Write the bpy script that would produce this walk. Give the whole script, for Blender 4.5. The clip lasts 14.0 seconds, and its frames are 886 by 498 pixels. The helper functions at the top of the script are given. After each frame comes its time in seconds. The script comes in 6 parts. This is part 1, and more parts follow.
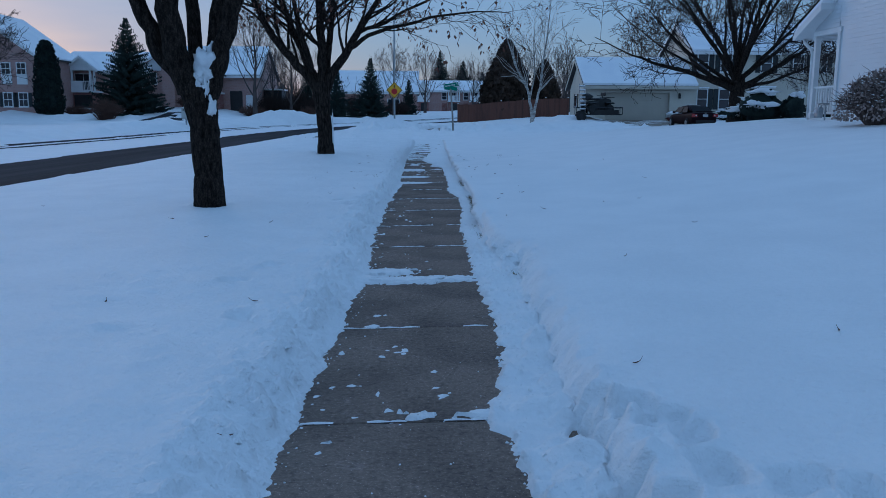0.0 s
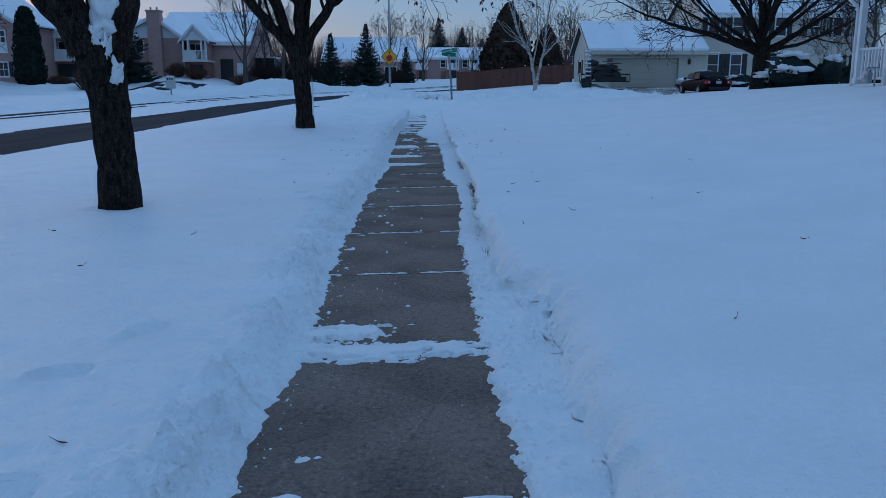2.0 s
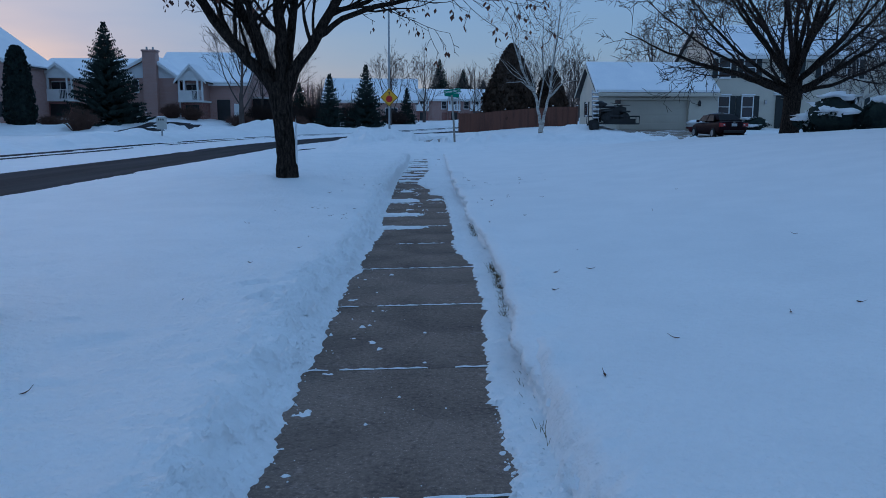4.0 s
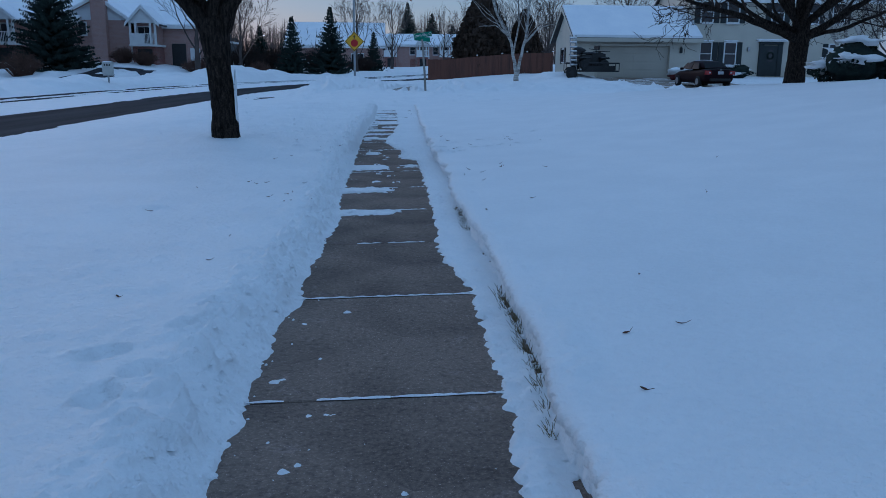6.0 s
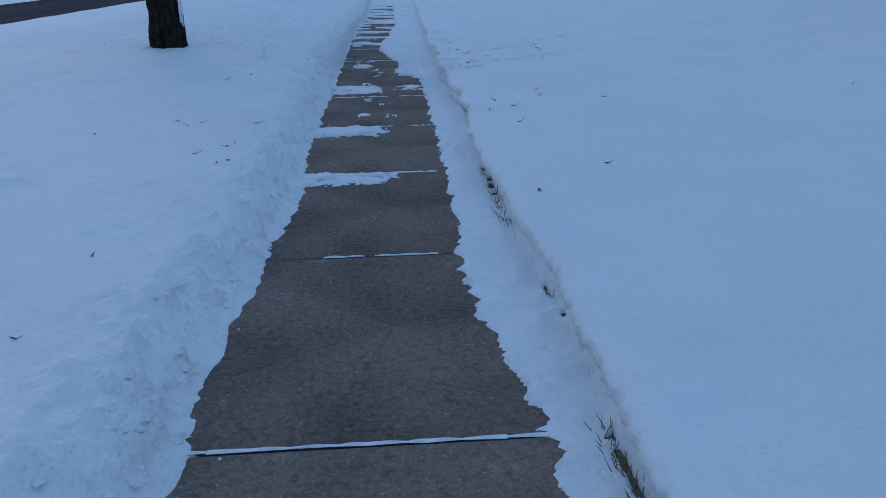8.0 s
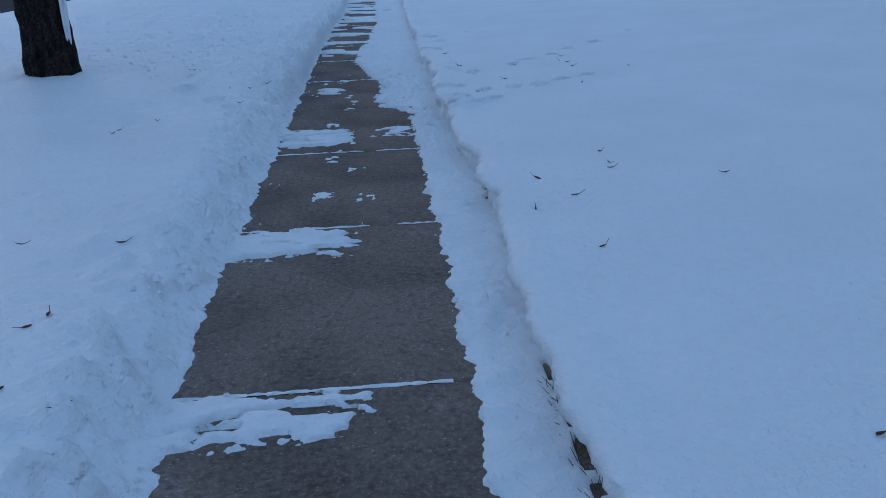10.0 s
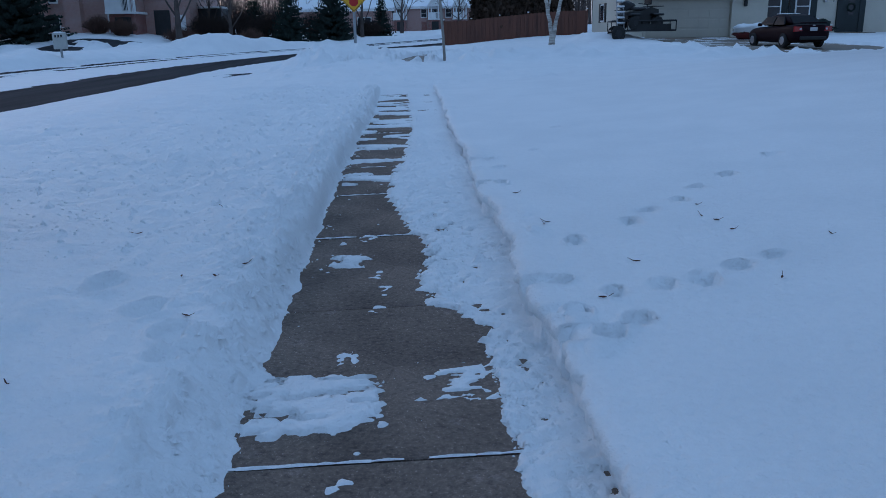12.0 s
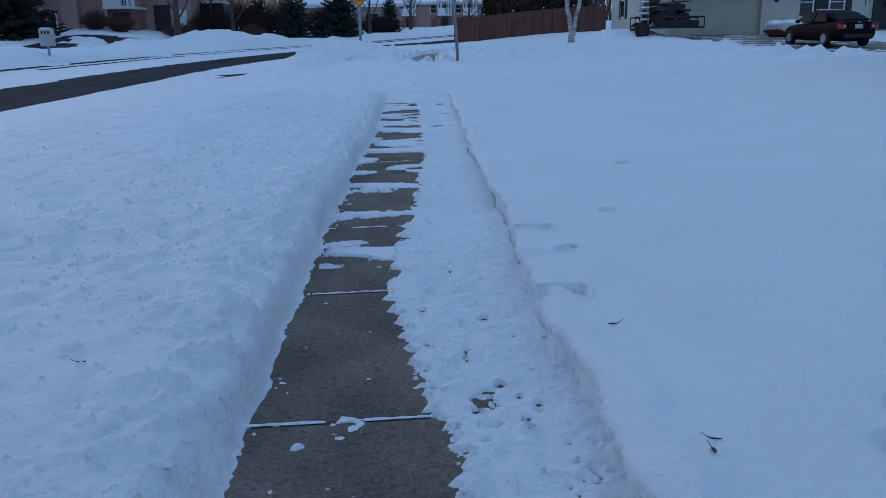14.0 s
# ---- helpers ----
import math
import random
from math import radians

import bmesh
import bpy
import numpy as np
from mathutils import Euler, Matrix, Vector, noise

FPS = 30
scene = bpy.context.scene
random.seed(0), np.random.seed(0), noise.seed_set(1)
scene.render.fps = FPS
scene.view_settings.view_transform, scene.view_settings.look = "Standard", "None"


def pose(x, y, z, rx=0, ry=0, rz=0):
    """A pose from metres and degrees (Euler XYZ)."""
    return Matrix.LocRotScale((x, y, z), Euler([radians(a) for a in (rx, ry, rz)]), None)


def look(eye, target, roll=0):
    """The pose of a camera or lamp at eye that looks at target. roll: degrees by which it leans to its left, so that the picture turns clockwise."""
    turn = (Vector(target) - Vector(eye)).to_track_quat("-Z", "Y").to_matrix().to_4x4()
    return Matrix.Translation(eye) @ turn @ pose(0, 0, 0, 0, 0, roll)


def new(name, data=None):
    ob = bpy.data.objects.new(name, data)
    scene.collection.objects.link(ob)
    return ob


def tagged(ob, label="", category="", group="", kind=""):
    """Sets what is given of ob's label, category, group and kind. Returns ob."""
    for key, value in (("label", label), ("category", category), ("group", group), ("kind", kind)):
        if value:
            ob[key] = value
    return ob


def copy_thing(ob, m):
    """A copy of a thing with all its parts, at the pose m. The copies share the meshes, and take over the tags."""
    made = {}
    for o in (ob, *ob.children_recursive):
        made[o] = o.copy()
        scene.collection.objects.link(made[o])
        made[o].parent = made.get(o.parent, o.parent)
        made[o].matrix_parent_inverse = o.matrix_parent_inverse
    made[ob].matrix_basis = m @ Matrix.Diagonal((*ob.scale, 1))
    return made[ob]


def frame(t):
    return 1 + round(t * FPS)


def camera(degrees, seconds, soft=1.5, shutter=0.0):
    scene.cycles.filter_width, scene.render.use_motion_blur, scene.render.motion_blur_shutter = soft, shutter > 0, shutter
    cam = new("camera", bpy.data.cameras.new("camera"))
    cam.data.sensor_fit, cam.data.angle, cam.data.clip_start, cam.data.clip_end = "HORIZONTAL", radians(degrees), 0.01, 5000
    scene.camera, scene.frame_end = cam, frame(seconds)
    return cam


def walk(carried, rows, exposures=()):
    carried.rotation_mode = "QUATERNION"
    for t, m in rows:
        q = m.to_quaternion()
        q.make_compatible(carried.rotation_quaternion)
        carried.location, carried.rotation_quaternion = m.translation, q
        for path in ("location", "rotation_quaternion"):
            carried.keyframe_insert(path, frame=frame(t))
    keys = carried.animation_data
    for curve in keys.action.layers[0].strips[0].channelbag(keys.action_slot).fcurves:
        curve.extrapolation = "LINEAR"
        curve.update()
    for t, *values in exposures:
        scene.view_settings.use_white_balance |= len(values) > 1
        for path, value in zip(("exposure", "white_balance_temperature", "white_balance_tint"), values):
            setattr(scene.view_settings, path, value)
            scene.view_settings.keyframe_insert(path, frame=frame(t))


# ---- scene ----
cam = camera(58.2, 14.0, soft=0.85)
PATH = [
    (0, (-0.451, 0.025, 1.282), (-0.387, 1.997, 0.951), 0.3),
    (0.5, (-0.497, 0.675, 1.26), (-0.538, 2.647, 0.927), -1.9),
    (1, (-0.454, 1.306, 1.248), (-0.415, 3.278, 0.917), -0.9),
    (1.5, (-0.383, 1.883, 1.256), (-0.33, 3.851, 0.901), -0.3),
    (2, (-0.309, 2.502, 1.273), (-0.245, 4.46, 0.866), 0.0),
    (2.5, (-0.275, 3.118, 1.286), (-0.261, 5.079, 0.895), -0.1),
    (3, (-0.266, 3.805, 1.305), (-0.251, 5.781, 0.993), 0.0),
    (3.2, (-0.271, 4.074, 1.312), (-0.256, 6.051, 1.013), 0.1),
    (5.3, (-0.367, 6.919, 1.289), (-0.214, 8.874, 0.898), 0.1),
    (5.5, (-0.364, 7.161, 1.296), (-0.222, 9.112, 0.884), 0.3),
    (6, (-0.32, 7.771, 1.321), (-0.178, 9.718, 0.886), 0.4),
    (6.5, (-0.284, 8.44, 1.315), (-0.154, 10.384, 0.865), 0.6),
    (7, (-0.266, 9.056, 1.321), (-0.132, 10.97, 0.756), 0.4),
    (7.2, (-0.267, 9.326, 1.318), (-0.134, 11.231, 0.724), 0.6),
    (9.3, (-0.198, 12.313, 1.231), (-0.044, 14.162, 0.483), -0.2),
    (9.5, (-0.184, 12.585, 1.259), (-0.033, 14.436, 0.518), -0.2),
    (10, (-0.145, 13.282, 1.274), (0.02, 15.144, 0.563), -0.5),
    (10.5, (-0.142, 13.987, 1.305), (0.016, 15.875, 0.663), -0.2),
    (11, (-0.179, 14.711, 1.331), (-0.025, 16.62, 0.753), -0.5),
    (11.5, (-0.177, 15.438, 1.359), (-0.062, 17.367, 0.844), -0.5),
    (12, (-0.196, 16.145, 1.343), (-0.092, 18.074, 0.824), -0.9),
    (12.5, (-0.182, 16.827, 1.356), (-0.093, 18.755, 0.832), -0.9),
    (13, (-0.163, 17.505, 1.344), (-0.078, 19.43, 0.806), -1.0),
    (13.5, (-0.154, 18.133, 1.378), (-0.073, 20.052, 0.821), -0.7),
    (14, (-0.178, 18.841, 1.389), (-0.094, 20.769, 0.861), -0.8),
]
walk(cam, [(t, look(eye, target, roll)) for t, eye, target, roll in PATH],
     [(0.0, 0.98, 5480, 8), (3.0, 0.99, 5560, 9), (7.0, 1.06, 5680, 10), (14.0, 1.13, 5860, 13)])

# ---- light ----
world = bpy.data.worlds.new("dusk_sky")
scene.world = world
world.use_nodes = True
wn, wl = world.node_tree.nodes, world.node_tree.links
wn.clear()
sky = wn.new("ShaderNodeTexSky")
sky.sky_type, sky.sun_disc = "NISHITA", False
SUN_EL, SUN_AZ = 1.2, -30.0
sky.sun_elevation, sky.sun_rotation = radians(SUN_EL), radians(SUN_AZ)
sky.air_density, sky.dust_density, sky.ozone_density = 1.0, 0.6, 2.5
# a thin even cloud layer over the clear sky
cloud_co = wn.new("ShaderNodeTexCoord")
cloud_map = wn.new("ShaderNodeMapping")
cloud_map.inputs["Scale"].default_value = (1.0, 1.0, 5.0)
cloud_tex = wn.new("ShaderNodeTexNoise")
cloud_tex.inputs["Scale"].default_value, cloud_tex.inputs["Detail"].default_value = 2.2, 4.0
cloud_ramp = wn.new("ShaderNodeValToRGB")
cloud_ramp.color_ramp.elements[0].position, cloud_ramp.color_ramp.elements[0].color = 0.3, (0.6, 0.6, 0.6, 1)
cloud_ramp.color_ramp.elements[1].position, cloud_ramp.color_ramp.elements[1].color = 0.7, (0.82, 0.82, 0.82, 1)
bg_clear, bg_cloud, bg_mix = wn.new("ShaderNodeBackground"), wn.new("ShaderNodeBackground"), wn.new("ShaderNodeMixShader")
bg_clear.inputs["Strength"].default_value = 0.15
bg_cloud.inputs["Color"].default_value, bg_cloud.inputs["Strength"].default_value = (0.34, 0.54, 0.83, 1), 0.35
w_out = wn.new("ShaderNodeOutputWorld")
wl.new(cloud_co.outputs["Generated"], cloud_map.inputs["Vector"])
wl.new(cloud_map.outputs["Vector"], cloud_tex.inputs["Vector"])
wl.new(cloud_tex.outputs["Fac"], cloud_ramp.inputs["Fac"])
wl.new(sky.outputs["Color"], bg_clear.inputs["Color"])
wl.new(cloud_ramp.outputs["Color"], bg_mix.inputs["Fac"])
wl.new(bg_clear.outputs["Background"], bg_mix.inputs[1])
wl.new(bg_cloud.outputs["Background"], bg_mix.inputs[2])
cloud_sep, cloud_up = wn.new("ShaderNodeSeparateXYZ"), wn.new("ShaderNodeMapRange")
cloud_up.inputs["To Min"].default_value, cloud_up.inputs["To Max"].default_value = 0.29, 0.49
wl.new(cloud_co.outputs["Generated"], cloud_sep.inputs[0])
wl.new(cloud_sep.outputs["Z"], cloud_up.inputs["Value"])
wl.new(cloud_up.outputs["Result"], bg_cloud.inputs["Strength"])
wl.new(bg_mix.outputs["Shader"], w_out.inputs["Surface"])
sun = new("sun", bpy.data.lights.new("sun", "SUN"))
sun.data.energy, sun.data.angle, sun.data.color = 0.22, radians(35), (1.0, 0.76, 0.62)
sun.matrix_world = pose(0, 0, 30, 90 - SUN_EL - 6, 0, 180 - SUN_AZ)


# ---- materials ----
def material(name, base, base2=None, rough=0.7, scale=4.0, fine=60.0, bump=0.2, depth=0.01, metal=0.0, spec=0.4, per_object=0.0, stretch=(1, 1, 1), subsurface=0.0):
    """A surface with two scales of tint, fine relief and an uneven gloss."""
    m = bpy.data.materials.new(name)
    m.use_nodes = True
    n, l = m.node_tree.nodes, m.node_tree.links
    p = n["Principled BSDF"]
    p.inputs["Metallic"].default_value, p.inputs["Specular IOR Level"].default_value = metal, spec
    if subsurface:
        p.inputs["Subsurface Weight"].default_value, p.inputs["Subsurface Scale"].default_value = subsurface, 0.03
    co, mp = n.new("ShaderNodeTexCoord"), n.new("ShaderNodeMapping")
    mp.inputs["Scale"].default_value = stretch
    l.new(co.outputs["Object"], mp.inputs["Vector"])
    big, small = n.new("ShaderNodeTexNoise"), n.new("ShaderNodeTexNoise")
    for tex, s, d in ((big, scale, 5.0), (small, fine, 3.0)):
        tex.inputs["Scale"].default_value, tex.inputs["Detail"].default_value = s, d
        l.new(mp.outputs["Vector"], tex.inputs["Vector"])
    base2 = base2 or tuple(c * 0.72 for c in base)
    both = n.new("ShaderNodeMath")
    both.operation = "ADD"
    half = n.new("ShaderNodeMath")
    half.operation = "MULTIPLY_ADD"
    half.inputs[1].default_value, half.inputs[2].default_value = 0.45, -0.225
    l.new(small.outputs["Fac"], half.inputs[0])
    l.new(big.outputs["Fac"], both.inputs[0])
    l.new(half.outputs[0], both.inputs[1])
    value = both.outputs[0]
    if per_object:
        info, sh = n.new("ShaderNodeObjectInfo"), n.new("ShaderNodeMath")
        sh.operation = "MULTIPLY_ADD"
        sh.inputs[1].default_value = per_object
        l.new(info.outputs["Random"], sh.inputs[0])
        l.new(value, sh.inputs[2])
        value = sh.outputs[0]
    ramp = n.new("ShaderNodeValToRGB")
    ramp.color_ramp.elements[0].position, ramp.color_ramp.elements[0].color = 0.32, (*base2, 1)
    ramp.color_ramp.elements[1].position, ramp.color_ramp.elements[1].color = 0.68, (*base, 1)
    l.new(value, ramp.inputs["Fac"])
    l.new(ramp.outputs["Color"], p.inputs["Base Color"])
    rr = n.new("ShaderNodeMapRange")
    rr.inputs["To Min"].default_value, rr.inputs["To Max"].default_value = max(rough - 0.1, 0.02), min(rough + 0.1, 1)
    l.new(big.outputs["Fac"], rr.inputs["Value"])
    l.new(rr.outputs["Result"], p.inputs["Roughness"])
    if bump:
        b = n.new("ShaderNodeBump")
        b.inputs["Strength"].default_value, b.inputs["Distance"].default_value = bump, depth
        l.new(small.outputs["Fac"], b.inputs["Height"])
        l.new(b.outputs["Normal"], p.inputs["Normal"])
    return m


def brick_material(name, a, b, mortar):
    m = material(name, a)
    n, l = m.node_tree.nodes, m.node_tree.links
    p = n["Principled BSDF"]
    co, sep, add, com = n.new("ShaderNodeTexCoord"), n.new("ShaderNodeSeparateXYZ"), n.new("ShaderNodeMath"), n.new("ShaderNodeCombineXYZ")
    l.new(co.outputs["Object"], sep.inputs[0])
    l.new(sep.outputs["X"], add.inputs[0])
    l.new(sep.outputs["Y"], add.inputs[1])
    l.new(add.outputs[0], com.inputs["X"])
    l.new(sep.outputs["Z"], com.inputs["Y"])
    t = n.new("ShaderNodeTexBrick")
    t.inputs["Color1"].default_value, t.inputs["Color2"].default_value, t.inputs["Mortar"].default_value = (*a, 1), (*b, 1), (*mortar, 1)
    t.inputs["Scale"].default_value = 1.0
    t.inputs["Brick Width"].default_value, t.inputs["Row Height"].default_value, t.inputs["Mortar Size"].default_value = 0.2, 0.075, 0.008
    l.new(com.outputs[0], t.inputs["Vector"])
    l.new(t.outputs["Color"], p.inputs["Base Color"])
    return m


def concrete_material():
    """Worn pavement concrete: dark damp stains, sand grain and pale stones in the surface."""
    m = material("concrete", (0.247, 0.187, 0.153), (0.112, 0.086, 0.073), 0.9, 1.7, 48.0, 0.8, 0.01, per_object=0.12, spec=0.15)
    n, l = m.node_tree.nodes, m.node_tree.links
    p = n["Principled BSDF"]
    first = p.inputs["Base Color"].links[0].from_socket
    co = n.new("ShaderNodeTexCoord")
    last = first
    for scale, low, high, dark, pale in ((70.0, 0.5, 0.75, (1, 1, 1), (1.75, 1.7, 1.6)), (95.0, 0.6, 0.67, (0.93, 0.93, 0.93), (2.6, 2.7, 2.9)), (110.0, 0.3, 0.42, (0.45, 0.45, 0.47), (1, 1, 1)), (28.0, 0.32, 0.5, (0.6, 0.6, 0.62), (1, 1, 1)), (5.0, 0.58, 0.72, (1, 1, 1), (1.5, 1.55, 1.65)), (46.0, 0.66, 0.7, (1, 1, 1), (2.0, 1.95, 1.85))):
        t, r, x = n.new("ShaderNodeTexNoise"), n.new("ShaderNodeValToRGB"), n.new("ShaderNodeMix")
        t.inputs["Scale"].default_value, t.inputs["Detail"].default_value, t.inputs["Roughness"].default_value = scale, 6.0, 0.72
        l.new(co.outputs["Object"], t.inputs["Vector"])
        r.color_ramp.elements[0].position, r.color_ramp.elements[0].color = low, (*dark, 1)
        r.color_ramp.elements[1].position, r.color_ramp.elements[1].color = high, (*pale, 1)
        l.new(t.outputs["Fac"], r.inputs["Fac"])
        x.data_type, x.blend_type = "RGBA", "MULTIPLY"
        x.inputs["Factor"].default_value = 1.0
        l.new(last, x.inputs["A"])
        l.new(r.outputs["Color"], x.inputs["B"])
        last = x.outputs["Result"]
    l.new(last, p.inputs["Base Color"])
    return m


def more_relief(m, layers):
    """Adds finer relief over the one that a material has: scale, strength, depth."""
    n, l = m.node_tree.nodes, m.node_tree.links
    p, co = n["Principled BSDF"], n.new("ShaderNodeTexCoord")
    for scale, strength, depth in layers:
        t, b = n.new("ShaderNodeTexNoise"), n.new("ShaderNodeBump")
        t.inputs["Scale"].default_value, t.inputs["Detail"].default_value, t.inputs["Roughness"].default_value = scale, 4.0, 0.65
        b.inputs["Strength"].default_value, b.inputs["Distance"].default_value = strength, depth
        l.new(co.outputs["Object"], t.inputs["Vector"])
        l.new(t.outputs["Fac"], b.inputs["Height"])
        l.new(p.inputs["Normal"].links[0].from_socket, b.inputs["Normal"])
        l.new(b.outputs["Normal"], p.inputs["Normal"])
    return m


def bark_material():
    """Dark ridged bark: pale scales between deep furrows."""
    m = material("bark", (0.085, 0.066, 0.054), (0.014, 0.011, 0.010), 0.95, 26.0, 90.0, 1.0, 0.02, spec=0.1, stretch=(1, 1, 0.32))
    n, l = m.node_tree.nodes, m.node_tree.links
    p = n["Principled BSDF"]
    co, mp, v, r, x = n.new("ShaderNodeTexCoord"), n.new("ShaderNodeMapping"), n.new("ShaderNodeTexVoronoi"), n.new("ShaderNodeValToRGB"), n.new("ShaderNodeMix")
    warp, add = n.new("ShaderNodeTexNoise"), n.new("ShaderNodeVectorMath")
    warp.inputs["Scale"].default_value = 9.0
    add.operation = "MULTIPLY_ADD"
    add.inputs[1].default_value = (0.08, 0.08, 0.08)
    l.new(co.outputs["Object"], warp.inputs["Vector"])
    l.new(warp.outputs["Color"], add.inputs[0])
    l.new(co.outputs["Object"], add.inputs[2])
    mp.inputs["Scale"].default_value = (1, 1, 0.38)
    l.new(add.outputs["Vector"], mp.inputs["Vector"])
    v.feature = "DISTANCE_TO_EDGE"
    v.inputs["Scale"].default_value = 62.0
    l.new(mp.outputs["Vector"], v.inputs["Vector"])
    r.color_ramp.elements[0].position, r.color_ramp.elements[0].color = 0.0, (0.5, 0.49, 0.49, 1)
    r.color_ramp.elements[1].position, r.color_ramp.elements[1].color = 0.3, (1.2, 1.17, 1.14, 1)
    l.new(v.outputs["Distance"], r.inputs["Fac"])
    x.data_type, x.blend_type = "RGBA", "MULTIPLY"
    x.inputs["Factor"].default_value = 1.0
    l.new(p.inputs["Base Color"].links[0].from_socket, x.inputs["A"])
    l.new(r.outputs["Color"], x.inputs["B"])
    l.new(x.outputs["Result"], p.inputs["Base Color"])
    b = n.new("ShaderNodeBump")
    b.inputs["Strength"].default_value, b.inputs["Distance"].default_value = 0.9, 0.03
    l.new(r.outputs["Color"], b.inputs["Height"])
    l.new(p.inputs["Normal"].links[0].from_socket, b.inputs["Normal"])
    l.new(b.outputs["Normal"], p.inputs["Normal"])
    return m


